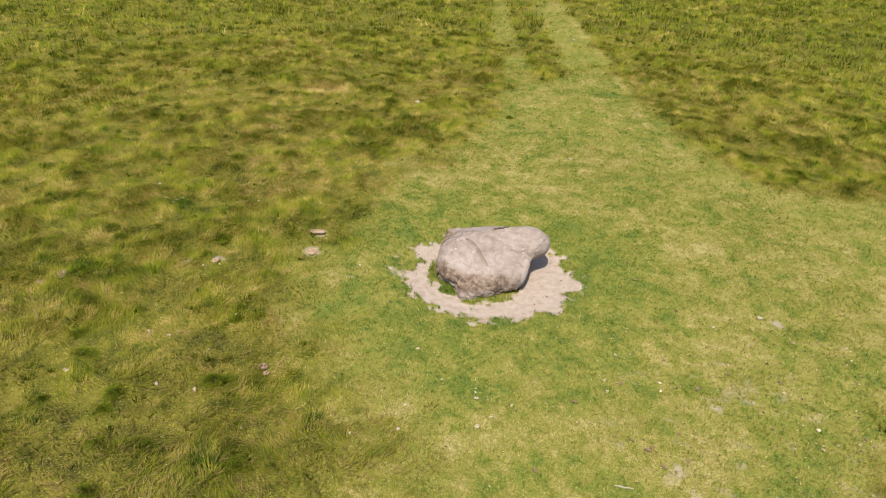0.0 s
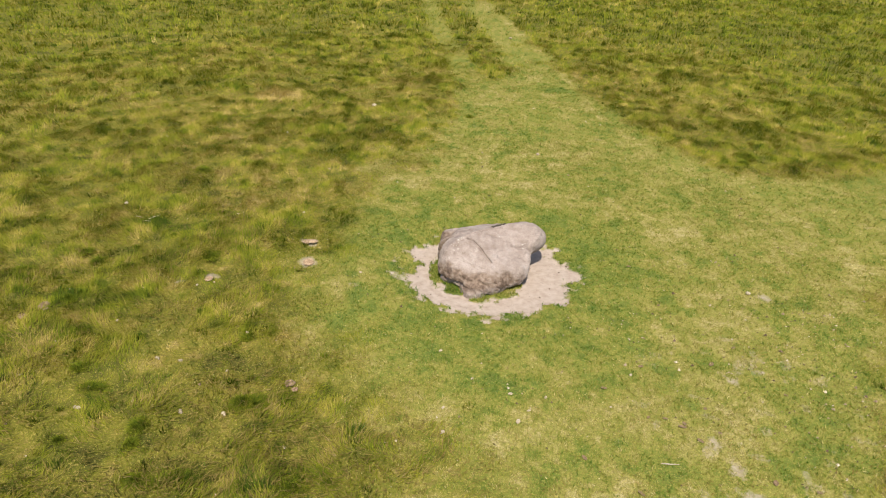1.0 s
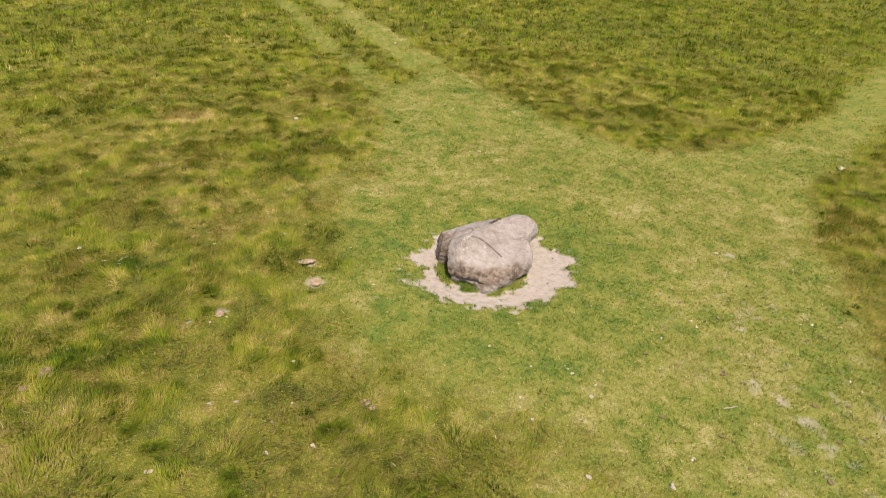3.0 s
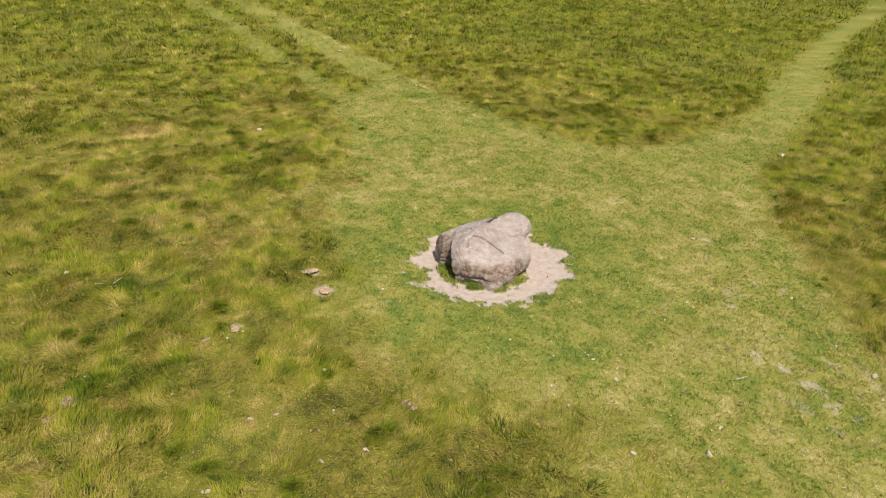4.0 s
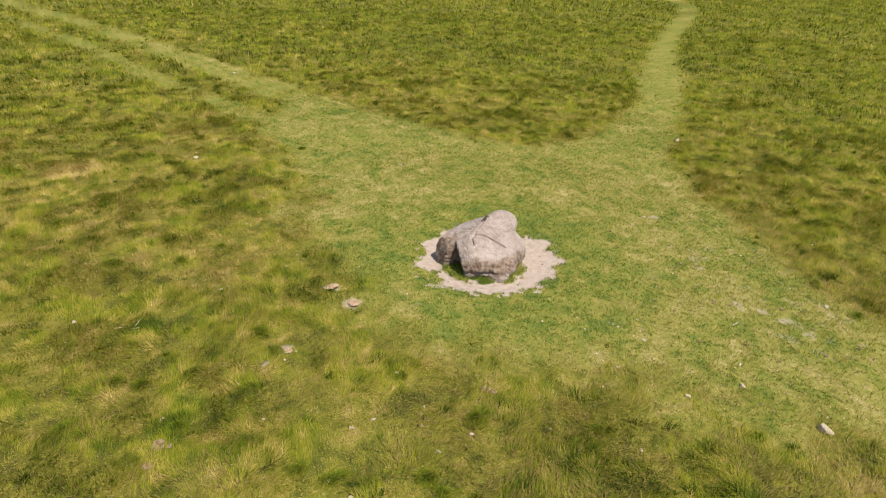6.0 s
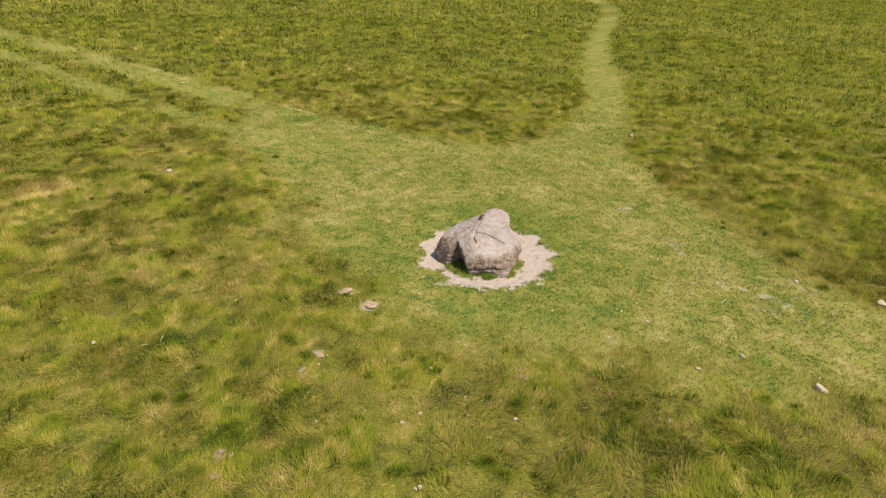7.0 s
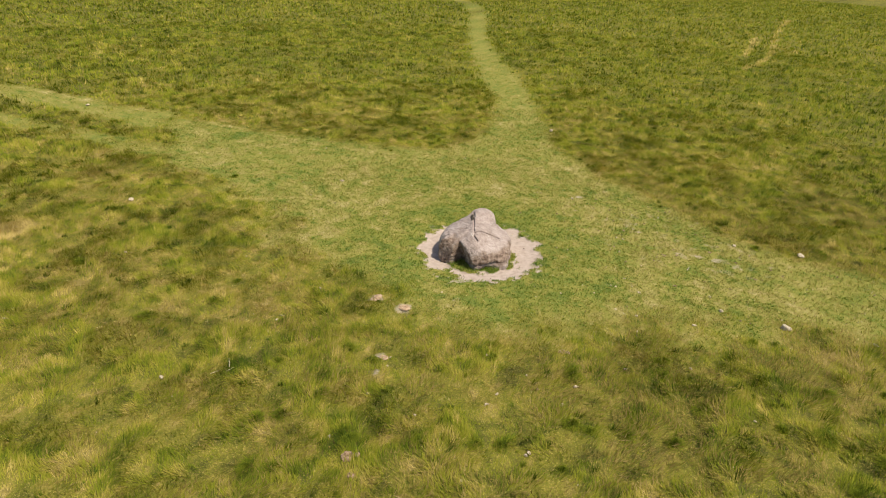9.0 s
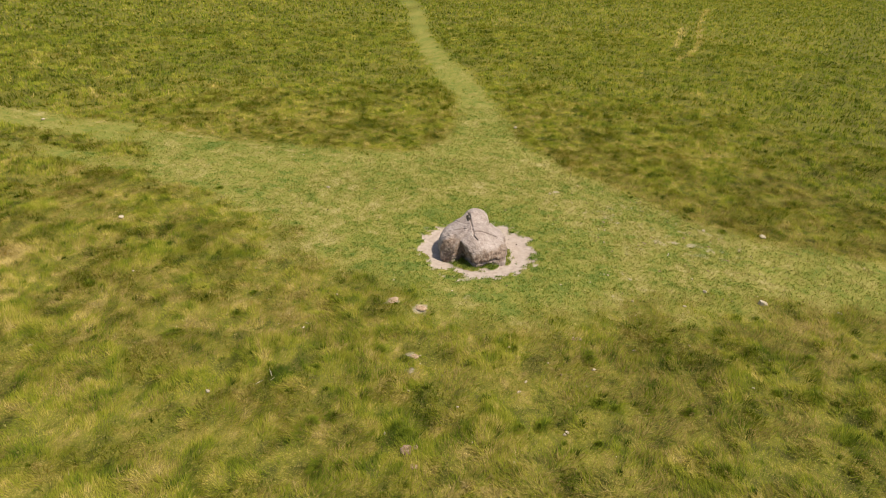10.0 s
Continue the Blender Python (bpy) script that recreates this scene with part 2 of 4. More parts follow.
def ground_material():
    m, nt, out = material("turf_and_earth")
    pos = position(nt)
    fine, mid, big = noise_node(nt, 55, 5, 0.7, pos), noise_node(nt, 9, 5, 0.6, pos), noise_node(nt, 1.3, 4, 0.6, pos)
    hue = maths(nt, "ADD", attribute(nt, "hue"), maths(nt, "MULTIPLY", maths(nt, "SUBTRACT", fine, 0.5), 1.5))
    hue = maths(nt, "ADD", hue, maths(nt, "MULTIPLY", maths(nt, "SUBTRACT", mid, 0.5), 1.0))
    hue = maths(nt, "ADD", hue, maths(nt, "MULTIPLY", maths(nt, "SUBTRACT", big, 0.5), 0.25), True)
    clump = noise_node(nt, 1.9, 2, 0.5, pos)
    rough_hue = maths(nt, "SUBTRACT", hue, maths(nt, "MULTIPLY", ramp(nt, clump, [(0.54, (0, 0, 0)), (0.66, (1, 1, 1))]), 0.3), True)
    sward_colour = blend(nt, attribute(nt, "worn"), ramp(nt, rough_hue, SWARD), ramp(nt, hue, TURF))
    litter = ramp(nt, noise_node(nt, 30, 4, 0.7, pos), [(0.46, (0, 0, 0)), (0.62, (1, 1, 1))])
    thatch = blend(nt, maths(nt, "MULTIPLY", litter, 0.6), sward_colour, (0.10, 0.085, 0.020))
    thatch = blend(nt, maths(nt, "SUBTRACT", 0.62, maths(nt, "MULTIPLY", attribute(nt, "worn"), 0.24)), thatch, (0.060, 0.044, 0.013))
    straw = ramp(nt, noise_node(nt, 41, 3, 0.6, pos), [(0.57, (0, 0, 0)), (0.65, (1, 1, 1))])
    thatch = blend(nt, maths(nt, "MULTIPLY", straw, 0.5), thatch, (0.40, 0.315, 0.085))
    earth = ramp(nt, noise_node(nt, 8, 6, 0.6, pos), [(0.28, (0.255, 0.194, 0.147)), (0.5, (0.330, 0.266, 0.213)), (0.72, (0.39, 0.325, 0.268))])
    earth = blend(nt, maths(nt, "MULTIPLY", big, 0.35), earth, (0.28, 0.215, 0.158))
    specks = ramp(nt, noise_node(nt, 26, 2, 0.5, pos), [(0.66, (0, 0, 0)), (0.72, (1, 1, 1))])
    earth = blend(nt, maths(nt, "MULTIPLY", specks, 0.55), earth, (0.12, 0.085, 0.055))
    edge = maths(nt, "ADD", attribute(nt, "bare"), maths(nt, "MULTIPLY", maths(nt, "SUBTRACT", noise_node(nt, 22, 5, 0.65, pos), 0.5), 0.7))
    n = nt.nodes.new("ShaderNodeMapRange")
    n.inputs[1].default_value, n.inputs[2].default_value = 0.28, 0.72
    nt.links.new(edge, n.inputs[0])
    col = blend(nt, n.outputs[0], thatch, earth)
    p = node(nt, "BsdfPrincipled", Roughness=0.95)
    p.inputs["Specular IOR Level"].default_value = 0.03
    nt.links.new(col, p.inputs["Base Color"])
    nt.links.new(bump(nt, fine, 0.3, 0.008, bump(nt, mid, 0.25, 0.02)), p.inputs["Normal"])
    nt.links.new(p.outputs[0], out.inputs[0])
    return m


def stone_material(name, tones, scale=1.0, spots=True):
    """Weathered sarsen: pinkish grey, with brown stain, pits, pale lichen and a darker tone in the hollows of its
    grain.
    """
    m, nt, out = material(name)
    tc = nt.nodes.new("ShaderNodeTexCoord").outputs["Object"]
    big, mid, fine = (noise_node(nt, s * scale, 6, 0.6, tc) for s in (2.2, 9.0, 48.0))
    col = ramp(nt, maths(nt, "ADD", maths(nt, "MULTIPLY", big, 0.6), maths(nt, "MULTIPLY", mid, 0.4)),
               [(0.38, tones[0]), (0.50, tones[1]), (0.62, tones[2])])
    col = blend(nt, maths(nt, "MULTIPLY", ramp(nt, fine, [(0.35, (1, 1, 1)), (0.55, (0, 0, 0))]), 0.35), col, tones[3])
    if spots:
        v = node(nt, "TexVoronoi", Scale=24.0)
        nt.links.new(tc, v.inputs["Vector"])
        dots = ramp(nt, v.outputs["Distance"], [(0.0, (1, 1, 1)), (0.20, (1, 1, 1)), (0.36, (0, 0, 0))])
        few = ramp(nt, maths(nt, "ADD", maths(nt, "MULTIPLY", attribute(nt, "lichen"), 0.42), noise_node(nt, 9.0, 3, 0.5, tc)), [(0.76, (0, 0, 0)), (0.90, (1, 1, 1))])
        col = blend(nt, maths(nt, "MULTIPLY", maths(nt, "MULTIPLY", dots, few), 0.7), col, (0.50, 0.47, 0.41))
        # brown of the broken faces; in the west hollow it also paints in shade
        raw_and_shade = ramp(nt, mid, [(0.38, (0.080, 0.048, 0.029)), (0.5, (0.172, 0.116, 0.078)), (0.68, (0.27, 0.210, 0.160))])
        col = blend(nt, maths(nt, "MULTIPLY", attribute(nt, "broken"), 0.84), col, raw_and_shade)
        warp = nt.nodes.new("ShaderNodeVectorMath")
        warp.operation = "MULTIPLY_ADD"
        wob = node(nt, "TexNoise", Scale=4.0, Detail=3.0)
        nt.links.new(tc, wob.inputs["Vector"])
        nt.links.new(wob.outputs["Color"], warp.inputs[0])
        warp.inputs[1].default_value = (0.25, 0.25, 0.25)
        nt.links.new(tc, warp.inputs[2])
        net = node(nt, "TexVoronoi", Scale=3.1)
        net.feature = "DISTANCE_TO_EDGE"
        nt.links.new(warp.outputs[0], net.inputs["Vector"])
        line = ramp(nt, net.outputs["Distance"], [(0.0, (1, 1, 1)), (0.012, (1, 1, 1)), (0.030, (0, 0, 0))])
        where = ramp(nt, noise_node(nt, 2.6, 3, 0.6, tc), [(0.50, (0, 0, 0)), (0.62, (1, 1, 1))])
        crack = maths(nt, "MULTIPLY", line, where)
        col = blend(nt, maths(nt, "MULTIPLY", crack, 0.22), col, (0.075, 0.052, 0.036))
        pock = ramp(nt, noise_node(nt, 34.0, 2, 0.5, tc), [(0.655, (0, 0, 0)), (0.70, (1, 1, 1))])
        col = blend(nt, maths(nt, "MULTIPLY", pock, 0.40), col, (0.11, 0.08, 0.055))
        stain = ramp(nt, noise_node(nt, 3.0, 5, 0.65, tc), [(0.55, (0, 0, 0)), (0.72, (1, 1, 1))])
        col = blend(nt, maths(nt, "MULTIPLY", stain, 0.26), col, (0.17, 0.125, 0.09))
    p = node(nt, "BsdfPrincipled", Roughness=0.88)
    p.inputs["Specular IOR Level"].default_value = 0.25
    nt.links.new(col, p.inputs["Base Color"])
    nt.links.new(bump(nt, fine, 0.7, 0.018 / scale, bump(nt, mid, 0.6, 0.05 / scale)), p.inputs["Normal"])
    nt.links.new(p.outputs[0], out.inputs[0])
    return m


MAT_GROUND = ground_material()
MAT_LONG, MAT_TURF = blade_material("long_grass_blades", SWARD, 0.24), blade_material("short_turf_blades", TURF, 0.46)
MAT_DRY = blade_material("matted_dry_blades", DRY, 0.24)
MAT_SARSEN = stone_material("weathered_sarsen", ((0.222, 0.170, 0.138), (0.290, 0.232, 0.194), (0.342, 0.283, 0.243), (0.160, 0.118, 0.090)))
MAT_FLINT = stone_material("pale_flint", ((0.24, 0.18, 0.11), (0.40, 0.325, 0.215), (0.53, 0.45, 0.325), (0.16, 0.12, 0.075)), 6.0, False)


def mesh_from(name, verts, faces, mat, smooth=False, **attrs):
    me = bpy.data.meshes.new(name)
    verts, faces = np.asarray(verts, np.float32), np.asarray(faces, np.int32)
    n = faces.shape[1]
    me.vertices.add(len(verts))
    me.vertices.foreach_set("co", verts.ravel())
    me.loops.add(faces.size)
    me.loops.foreach_set("vertex_index", faces.ravel())
    me.polygons.add(len(faces))
    me.polygons.foreach_set("loop_start", np.arange(0, faces.size, n, dtype=np.int32))
    me.polygons.foreach_set("use_smooth", np.full(len(faces), smooth, dtype=bool))
    for key, values in attrs.items():
        me.attributes.new(key, "FLOAT", "POINT").data.foreach_set("value", np.asarray(values, np.float32))
    me.materials.append(mat)
    me.update(calc_edges=True)
    return me


# ---------------------------------------------------------------- ground, one sheet to the horizon
def spacing(middle, reach):
    steps = [0.0]
    while steps[-1] < reach:
        d = steps[-1]
        steps.append(d + 0.040 + 0.020 * max(0.0, min(d, 20.0) - 3.0) + 0.12 * max(0.0, d - 20.0))
    s = np.array(steps)
    return middle + np.concatenate((-s[:0:-1], s))


gx, gy = np.meshgrid(spacing(RING[0], 1500), spacing(RING[1], 1500), indexing="ij")
nx, ny = gx.shape
px, py = gx.ravel(), gy.ravel()
idx = np.arange(nx * ny).reshape(nx, ny)
quads = np.stack((idx[:-1, :-1], idx[1:, :-1], idx[1:, 1:], idx[:-1, 1:]), -1).reshape(-1, 4)
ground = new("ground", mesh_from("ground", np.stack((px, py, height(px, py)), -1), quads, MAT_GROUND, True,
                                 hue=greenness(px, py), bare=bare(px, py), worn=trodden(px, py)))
tagged(ground, "pasture ground with yellow-green turf and worn pale earth", "ground", kind="structure")


# ---------------------------------------------------------------- the boulder
def smooth_min(a, b, k):
    h = np.clip(0.5 + 0.5 * (b - a) / k, 0, 1)
    return b * (1 - h) + a * h - k * h * (1 - h)


def lump(p, c, r, turn=0.0):
    """Distance to an ellipsoid, near enough, turned about the upright."""
    q = p - np.array(c)
    ca, sa = math.cos(radians(turn)), math.sin(radians(turn))
    q = np.stack((q[:, 0] * ca + q[:, 1] * sa, -q[:, 0] * sa + q[:, 1] * ca, q[:, 2]), -1)
    k0 = np.linalg.norm(q / np.array(r), axis=1)
    k1 = np.linalg.norm(q / np.array(r) ** 2, axis=1)
    return k0 * (k0 - 1) / np.maximum(k1, 1e-6)


def to_line(p, pts):
    best = np.full(len(p), 9.0)
    for a, b in zip(pts, pts[1:]):
        a, b = np.array(a), np.array(b)
        ab = b - a
        k = np.clip((p - a) @ ab / (ab @ ab), 0, 1)
        best = np.minimum(best, np.linalg.norm(p - a - k[:, None] * ab, axis=1))
    return best


def rough3(p, size, seed):
    """Noise in space from three flat fields."""
    return (cloud(p[:, 0] + 3 * seed, p[:, 1] + 0.7 * p[:, 2], size, seed) + cloud(p[:, 1], p[:, 2] + 0.6 * p[:, 0], size, seed + 1)
            + cloud(p[:, 2] + 5.0, p[:, 0] - 0.5 * p[:, 1], size, seed + 2)) / 1.5 - 1


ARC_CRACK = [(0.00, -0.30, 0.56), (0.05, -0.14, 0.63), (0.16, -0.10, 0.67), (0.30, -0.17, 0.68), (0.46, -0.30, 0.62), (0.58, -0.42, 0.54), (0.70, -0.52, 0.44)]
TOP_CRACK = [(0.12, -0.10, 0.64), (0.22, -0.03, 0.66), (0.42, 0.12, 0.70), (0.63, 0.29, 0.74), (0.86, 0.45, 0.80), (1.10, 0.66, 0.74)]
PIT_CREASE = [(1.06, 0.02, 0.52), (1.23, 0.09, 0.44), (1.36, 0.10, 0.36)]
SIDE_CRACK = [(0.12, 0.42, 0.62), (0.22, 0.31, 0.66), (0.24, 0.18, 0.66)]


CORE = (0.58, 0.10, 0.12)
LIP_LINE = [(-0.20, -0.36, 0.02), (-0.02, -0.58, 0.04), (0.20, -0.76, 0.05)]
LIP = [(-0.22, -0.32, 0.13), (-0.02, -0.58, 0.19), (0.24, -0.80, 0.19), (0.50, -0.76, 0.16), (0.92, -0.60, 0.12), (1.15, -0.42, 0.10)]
# brown block face; the last two points darken the hollow, shade put into colour
BLOCK_AND_SHADE = [(-0.38, 0.30, 0.02), (-0.38, 0.42, 0.28), (-0.20, 0.20, 0.30), (-0.14, 0.12, 0.08)]
LICHEN = (((0.05, -0.14, 0.63), 0.16), ((0.02, -0.30, 0.50), 0.14), ((1.23, 0.12, 0.48), 0.17), ((1.28, 0.48, 0.69), 0.14), ((0.80, 0.10, 0.66), 0.10), ((0.40, -0.32, 0.60), 0.10))


def half(p, n, at):
    """Distance above the plane through a point, with its outward normal."""
    n = np.array(n) / np.linalg.norm(n)
    return (p - np.array(at)) @ n


def smooth_max(a, b, k):
    return -smooth_min(-a, -b, k)


def boulder_form(p):
    """The block: a rounded mass cut by its broad faces, the overhanging nose, the foot, the broken west end."""
    d = lump(p, (0.62, 0.12, 0.10), (1.05, 0.92, 0.74), 12)
    for n, at in (((-0.04, -0.59, 0.80), (0.30, -0.17, 0.675)),      # broad south slope
                  ((-0.10, -0.17, 0.98), (0.30, -0.17, 0.690)),      # top
                  ((0.30, -0.28, 0.91), (0.34, -0.15, 0.690)),       # its eastern half
                  ((-0.45, 0.15, 0.88), (0.22, 0.25, 0.655)),        # west shoulder
                  ((0.10, 0.75, 0.66), (0.80, 0.80, 0.56)),          # north fall
                  ((-0.20, 0.33, 0.92), (0.63, 0.29, 0.712)),        # north-west slope behind the main crack
                  ((-0.97, -0.10, 0.20), (-0.285, -0.25, 0.32)),     # west end
                  ((-0.30, -0.90, 0.30), (0.22, -0.78, 0.22)),       # south face
                  ((0.55, -0.75, 0.35), (0.98, -0.58, 0.20)),        # south-east face
                  ((-0.25, -0.72, -0.65), (0.20, -0.78, 0.08)),      # undercut below the south lip
                  ((0.45, -0.55, -0.70), (1.00, -0.50, -0.02)),
                  ((0.93, 0.05, -0.35), (1.32, 0.10, 0.10))):        # undercut of the east end
        d = smooth_max(d, half(p, n, at), 0.07)
    # the wedge on the south-east of the main crack, rising to the peak
    wedge = half(p, (0.183, -0.50, 0.846), (0.42, 0.12, 0.69))
    for n, at in (((-0.60, 0.80, 0.06), (0.63, 0.29, 0.70)), ((0.15, 0.25, 0.95), (0.88, 0.47, 0.785)), ((0.80, 0.35, 0.20), (1.50, 0.50, 0.45)),
                  ((0.20, 0.90, 0.20), (1.00, 0.78, 0.45)), ((-0.85, -0.50, 0.0), (0.30, 0.02, 0.6)),
                  ((0.86, -0.38, -0.34), (1.33, 0.08, 0.42)), ((0.30, -0.40, -0.86), (1.15, 0.10, 0.24))):
        wedge = smooth_max(wedge, half(p, n, at), 0.05)
    d = smooth_min(d, wedge, 0.09)
    # the shoulder on its north-west, falling to the broken end
    shoulder = half(p, (-0.20, 0.33, 0.92), (0.63, 0.29, 0.698))
    for n, at in (((0.60, -0.80, -0.06), (0.62, 0.30, 0.70)), ((0.05, 0.90, 0.42), (0.50, 0.84, 0.40)), ((-0.88, 0.05, 0.45), (-0.06, 0.40, 0.50)),
                  ((0.75, 0.60, 0.30), (1.15, 0.72, 0.55)), ((-0.30, -0.90, 0.10), (0.05, 0.13, 0.5)),
                  ((-0.70, 0.70, 0.15), (0.10, 0.62, 0.40)), ((0.0, 0.0, -1.0), (0.0, 0.0, 0.1))):
        shoulder = smooth_max(shoulder, half(p, n, at), 0.06)
    d = smooth_min(d, shoulder, 0.05)
    d = smooth_min(d, lump(p, (1.32, 0.54, 0.435), (0.36, 0.31, 0.26), 20), 0.16)    # nose
    d = smooth_min(d, lump(p, (1.06, -0.20, 0.14), (0.31, 0.34, 0.28), -25), 0.05)   # bulge under it
    block = lump(p, (-0.07, 0.41, 0.12), (0.40, 0.26, 0.40), 0)
    block = smooth_max(block, half(p, (-0.95, -0.25, 0.20), (-0.335, 0.38, 0.16)), 0.03)
    d = smooth_min(d, block, 0.05)                                                    # broken block at the west end
    d = smooth_min(d, lump(p, (0.43, -0.63, -0.11), (0.27, 0.29, 0.36), 0), 0.07)    # foot
    d = smooth_min(d, lump(p, (0.66, -0.52, 0.02), (0.42, 0.25, 0.26), 22), 0.08)   # keel running east from it
    hollow = np.maximum(half(p, (0.86, -0.41, 0.29), (-0.19, 0.10, 0.53)), half(p, (0.16, 0.98, 0.10), (-0.19, 0.10, 0.53)))
    return smooth_max(d, -hollow, 0.012)                                              # wedge-shaped hollow in the west end


def boulder_grain(p):
    ray = p - np.array(CORE)
    far = np.linalg.norm(ray, axis=1)
    ray = ray / far[:, None]
    low = 1 - step(0.02, 0.30, p[:, 2])
    d = 0.034 * rough3(p, 0.42, 3) + (0.017 + 0.027 * low) * rough3(p, 0.16, 8) + (0.008 + 0.020 * low) * rough3(p, 0.06, 14) + 0.006 * rough3(p, 0.024, 17)
    # pitted patches
    pits = step(0.55, 0.75, (rough3(p, 0.055, 30) + 1) / 2) * step(0.45, 0.65, (rough3(p, 0.35, 33) + 1) / 2)
    d = d + 0.016 * pits
    patch = step(0.35, 0.60, (rough3(p, 0.5, 52) + 1) / 2)
    edge = np.exp(-(rough3(p, 0.26, 55) / 0.05) ** 2)
    d = d + 0.016 * edge * np.maximum(patch, low) + 0.030 * low * np.abs(rough3(p, 0.11, 58))
    nose = np.exp(-(np.linalg.norm(p - np.array((1.25, 0.12, 0.46)), axis=1) / 0.22) ** 2)
    d = d + 0.055 * nose * np.abs(rough3(p, 0.07, 62))
    bend = 0.022 * np.stack((rough3(p, 0.12, 20), rough3(p, 0.12, 24), rough3(p, 0.12, 27)), -1)
    for pts, wide, deep in ((ARC_CRACK, 0.017, 0.058), (TOP_CRACK, 0.018, 0.045), (SIDE_CRACK, 0.014, 0.036), (PIT_CREASE, 0.026, 0.055), (LIP_LINE, 0.026, 0.055), (LIP, 0.030, 0.010)):
        way = np.array(pts) - np.array(CORE)
        way = way / np.linalg.norm(way, axis=1)[:, None]
        d = d + deep * np.exp(-(to_line(ray + bend, way) * far / wide) ** 2)
    return d


def boulder_mesh():
    bm = bmesh.new()
    bmesh.ops.create_icosphere(bm, subdivisions=7, radius=1.0)
    dirs = np.array([v.co[:] for v in bm.verts])
    faces = np.array([[v.index for v in f.verts] for f in bm.faces])
    bm.free()
    dirs /= np.linalg.norm(dirs, axis=1)[:, None]
    core = np.array(CORE)
    t = np.full(len(dirs), 1.5)
    for _ in range(36):
        t = np.maximum(0.05, t - 0.75 * boulder_form(core + dirs * t[:, None]))
    grain = boulder_grain(core + dirs * t[:, None])
    for _ in range(8):
        t = np.maximum(0.05, t - 0.6 * (boulder_form(core + dirs * t[:, None]) + grain))
    p = core + dirs * t[:, None]
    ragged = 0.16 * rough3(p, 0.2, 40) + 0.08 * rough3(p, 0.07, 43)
    # broken faces along lip and block, plus the hollow's painted shade
    broken = np.maximum(1 - step(0.08, 0.22, to_line(p, LIP) + ragged), 1 - step(0.16, 0.30, to_line(p, BLOCK_AND_SHADE) + ragged))
    lichen = sum(np.exp(-(np.linalg.norm(p - np.array(c), axis=1) / r) ** 2) for c, r in LICHEN)
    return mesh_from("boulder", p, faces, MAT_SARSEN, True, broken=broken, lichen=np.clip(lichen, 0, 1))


boulder = new("boulder", boulder_mesh())
tagged(boulder, "large pinkish-grey weathered sarsen boulder, cracked, on bare earth", "boulder")


# ---------------------------------------------------------------- grass
def blades(x, y, z, length, width, lean_x, lean_y, hue):
    """One tapering blade, a triangle, from each root."""
    n = len(x)
    turn = np.arctan2(lean_y, lean_x) + math.pi / 2 + rng.normal(0, 0.35, n)
    wx, wy = np.cos(turn) * width / 2, np.sin(turn) * width / 2
    lean = np.hypot(lean_x, lean_y)
    up = length * np.sqrt(np.clip(1 - np.clip(lean, 0, 0.95) ** 2, 0.05, 1))
    v = np.empty((n, 3, 3), np.float32)
    v[:, 0] = np.stack((x - wx, y - wy, z - 0.006), -1)
    v[:, 1] = np.stack((x + wx, y + wy, z - 0.006), -1)
    v[:, 2] = np.stack((x + lean_x * length, y + lean_y * length, z + up), -1)
    return v.reshape(-1, 3), np.repeat(hue, 3)


def grass_thing(name, chunks, mat, label):
    v = np.concatenate([c[0] for c in chunks])
    h = np.concatenate([c[1] for c in chunks])
    ob = new(name, mesh_from(name, v, np.arange(len(v)).reshape(-1, 3), mat, False, hue=h))
    return tagged(ob, label, "grass", kind="stuff")


# the plan worked out once on two sheets, fine round the stone and coarse beyond
def sheet(low, cell, n):
    x, y = np.meshgrid(low + cell * np.arange(n), low + cell * np.arange(n), indexing="ij")
    return low, cell, n, {"worn": trodden(x, y), "bare": bare(x, y), "z": height(x, y), "hue": greenness(x, y), "mound": mounds(x, y), "lie": cloud(x, y, 0.85, 71, 2)}


SHEETS = (sheet(-21.0, 0.06, 720), sheet(-120.0, 0.30, 800))


def plan(key, x, y):
    """What the sheets say of the places x, y."""
    out = np.empty(x.shape)
    done = np.zeros(x.shape, bool)
    for low, cell, n, layers in SHEETS:
        i, j = np.rint((x - low) / cell).astype(np.int32), np.rint((y - low) / cell).astype(np.int32)
        here = ~done & (i >= 0) & (j >= 0) & (i < n) & (j < n)
        out[here] = layers[key][i[here], j[here]]
        done |= here
    out[~done] = 0.0
    return out


def scatter(n, r0, r1, a0, a1):
    a, r = rng.uniform(radians(a0), radians(a1), n), np.sqrt(rng.uniform(r0 * r0, r1 * r1, n))
    return RING[0] + r * np.cos(a), RING[1] + r * np.sin(a)


def comb(x, y):
    """The way the long grass lies, swirling from place to place."""
    a = 2 * math.pi * 1.7 * plan("lie", x, y)
    return np.cos(a), np.sin(a)


def count(density, r0, r1, a0, a1):
    return int(density * (a1 - a0) / 360 * math.pi * (r1 * r1 - r0 * r0))


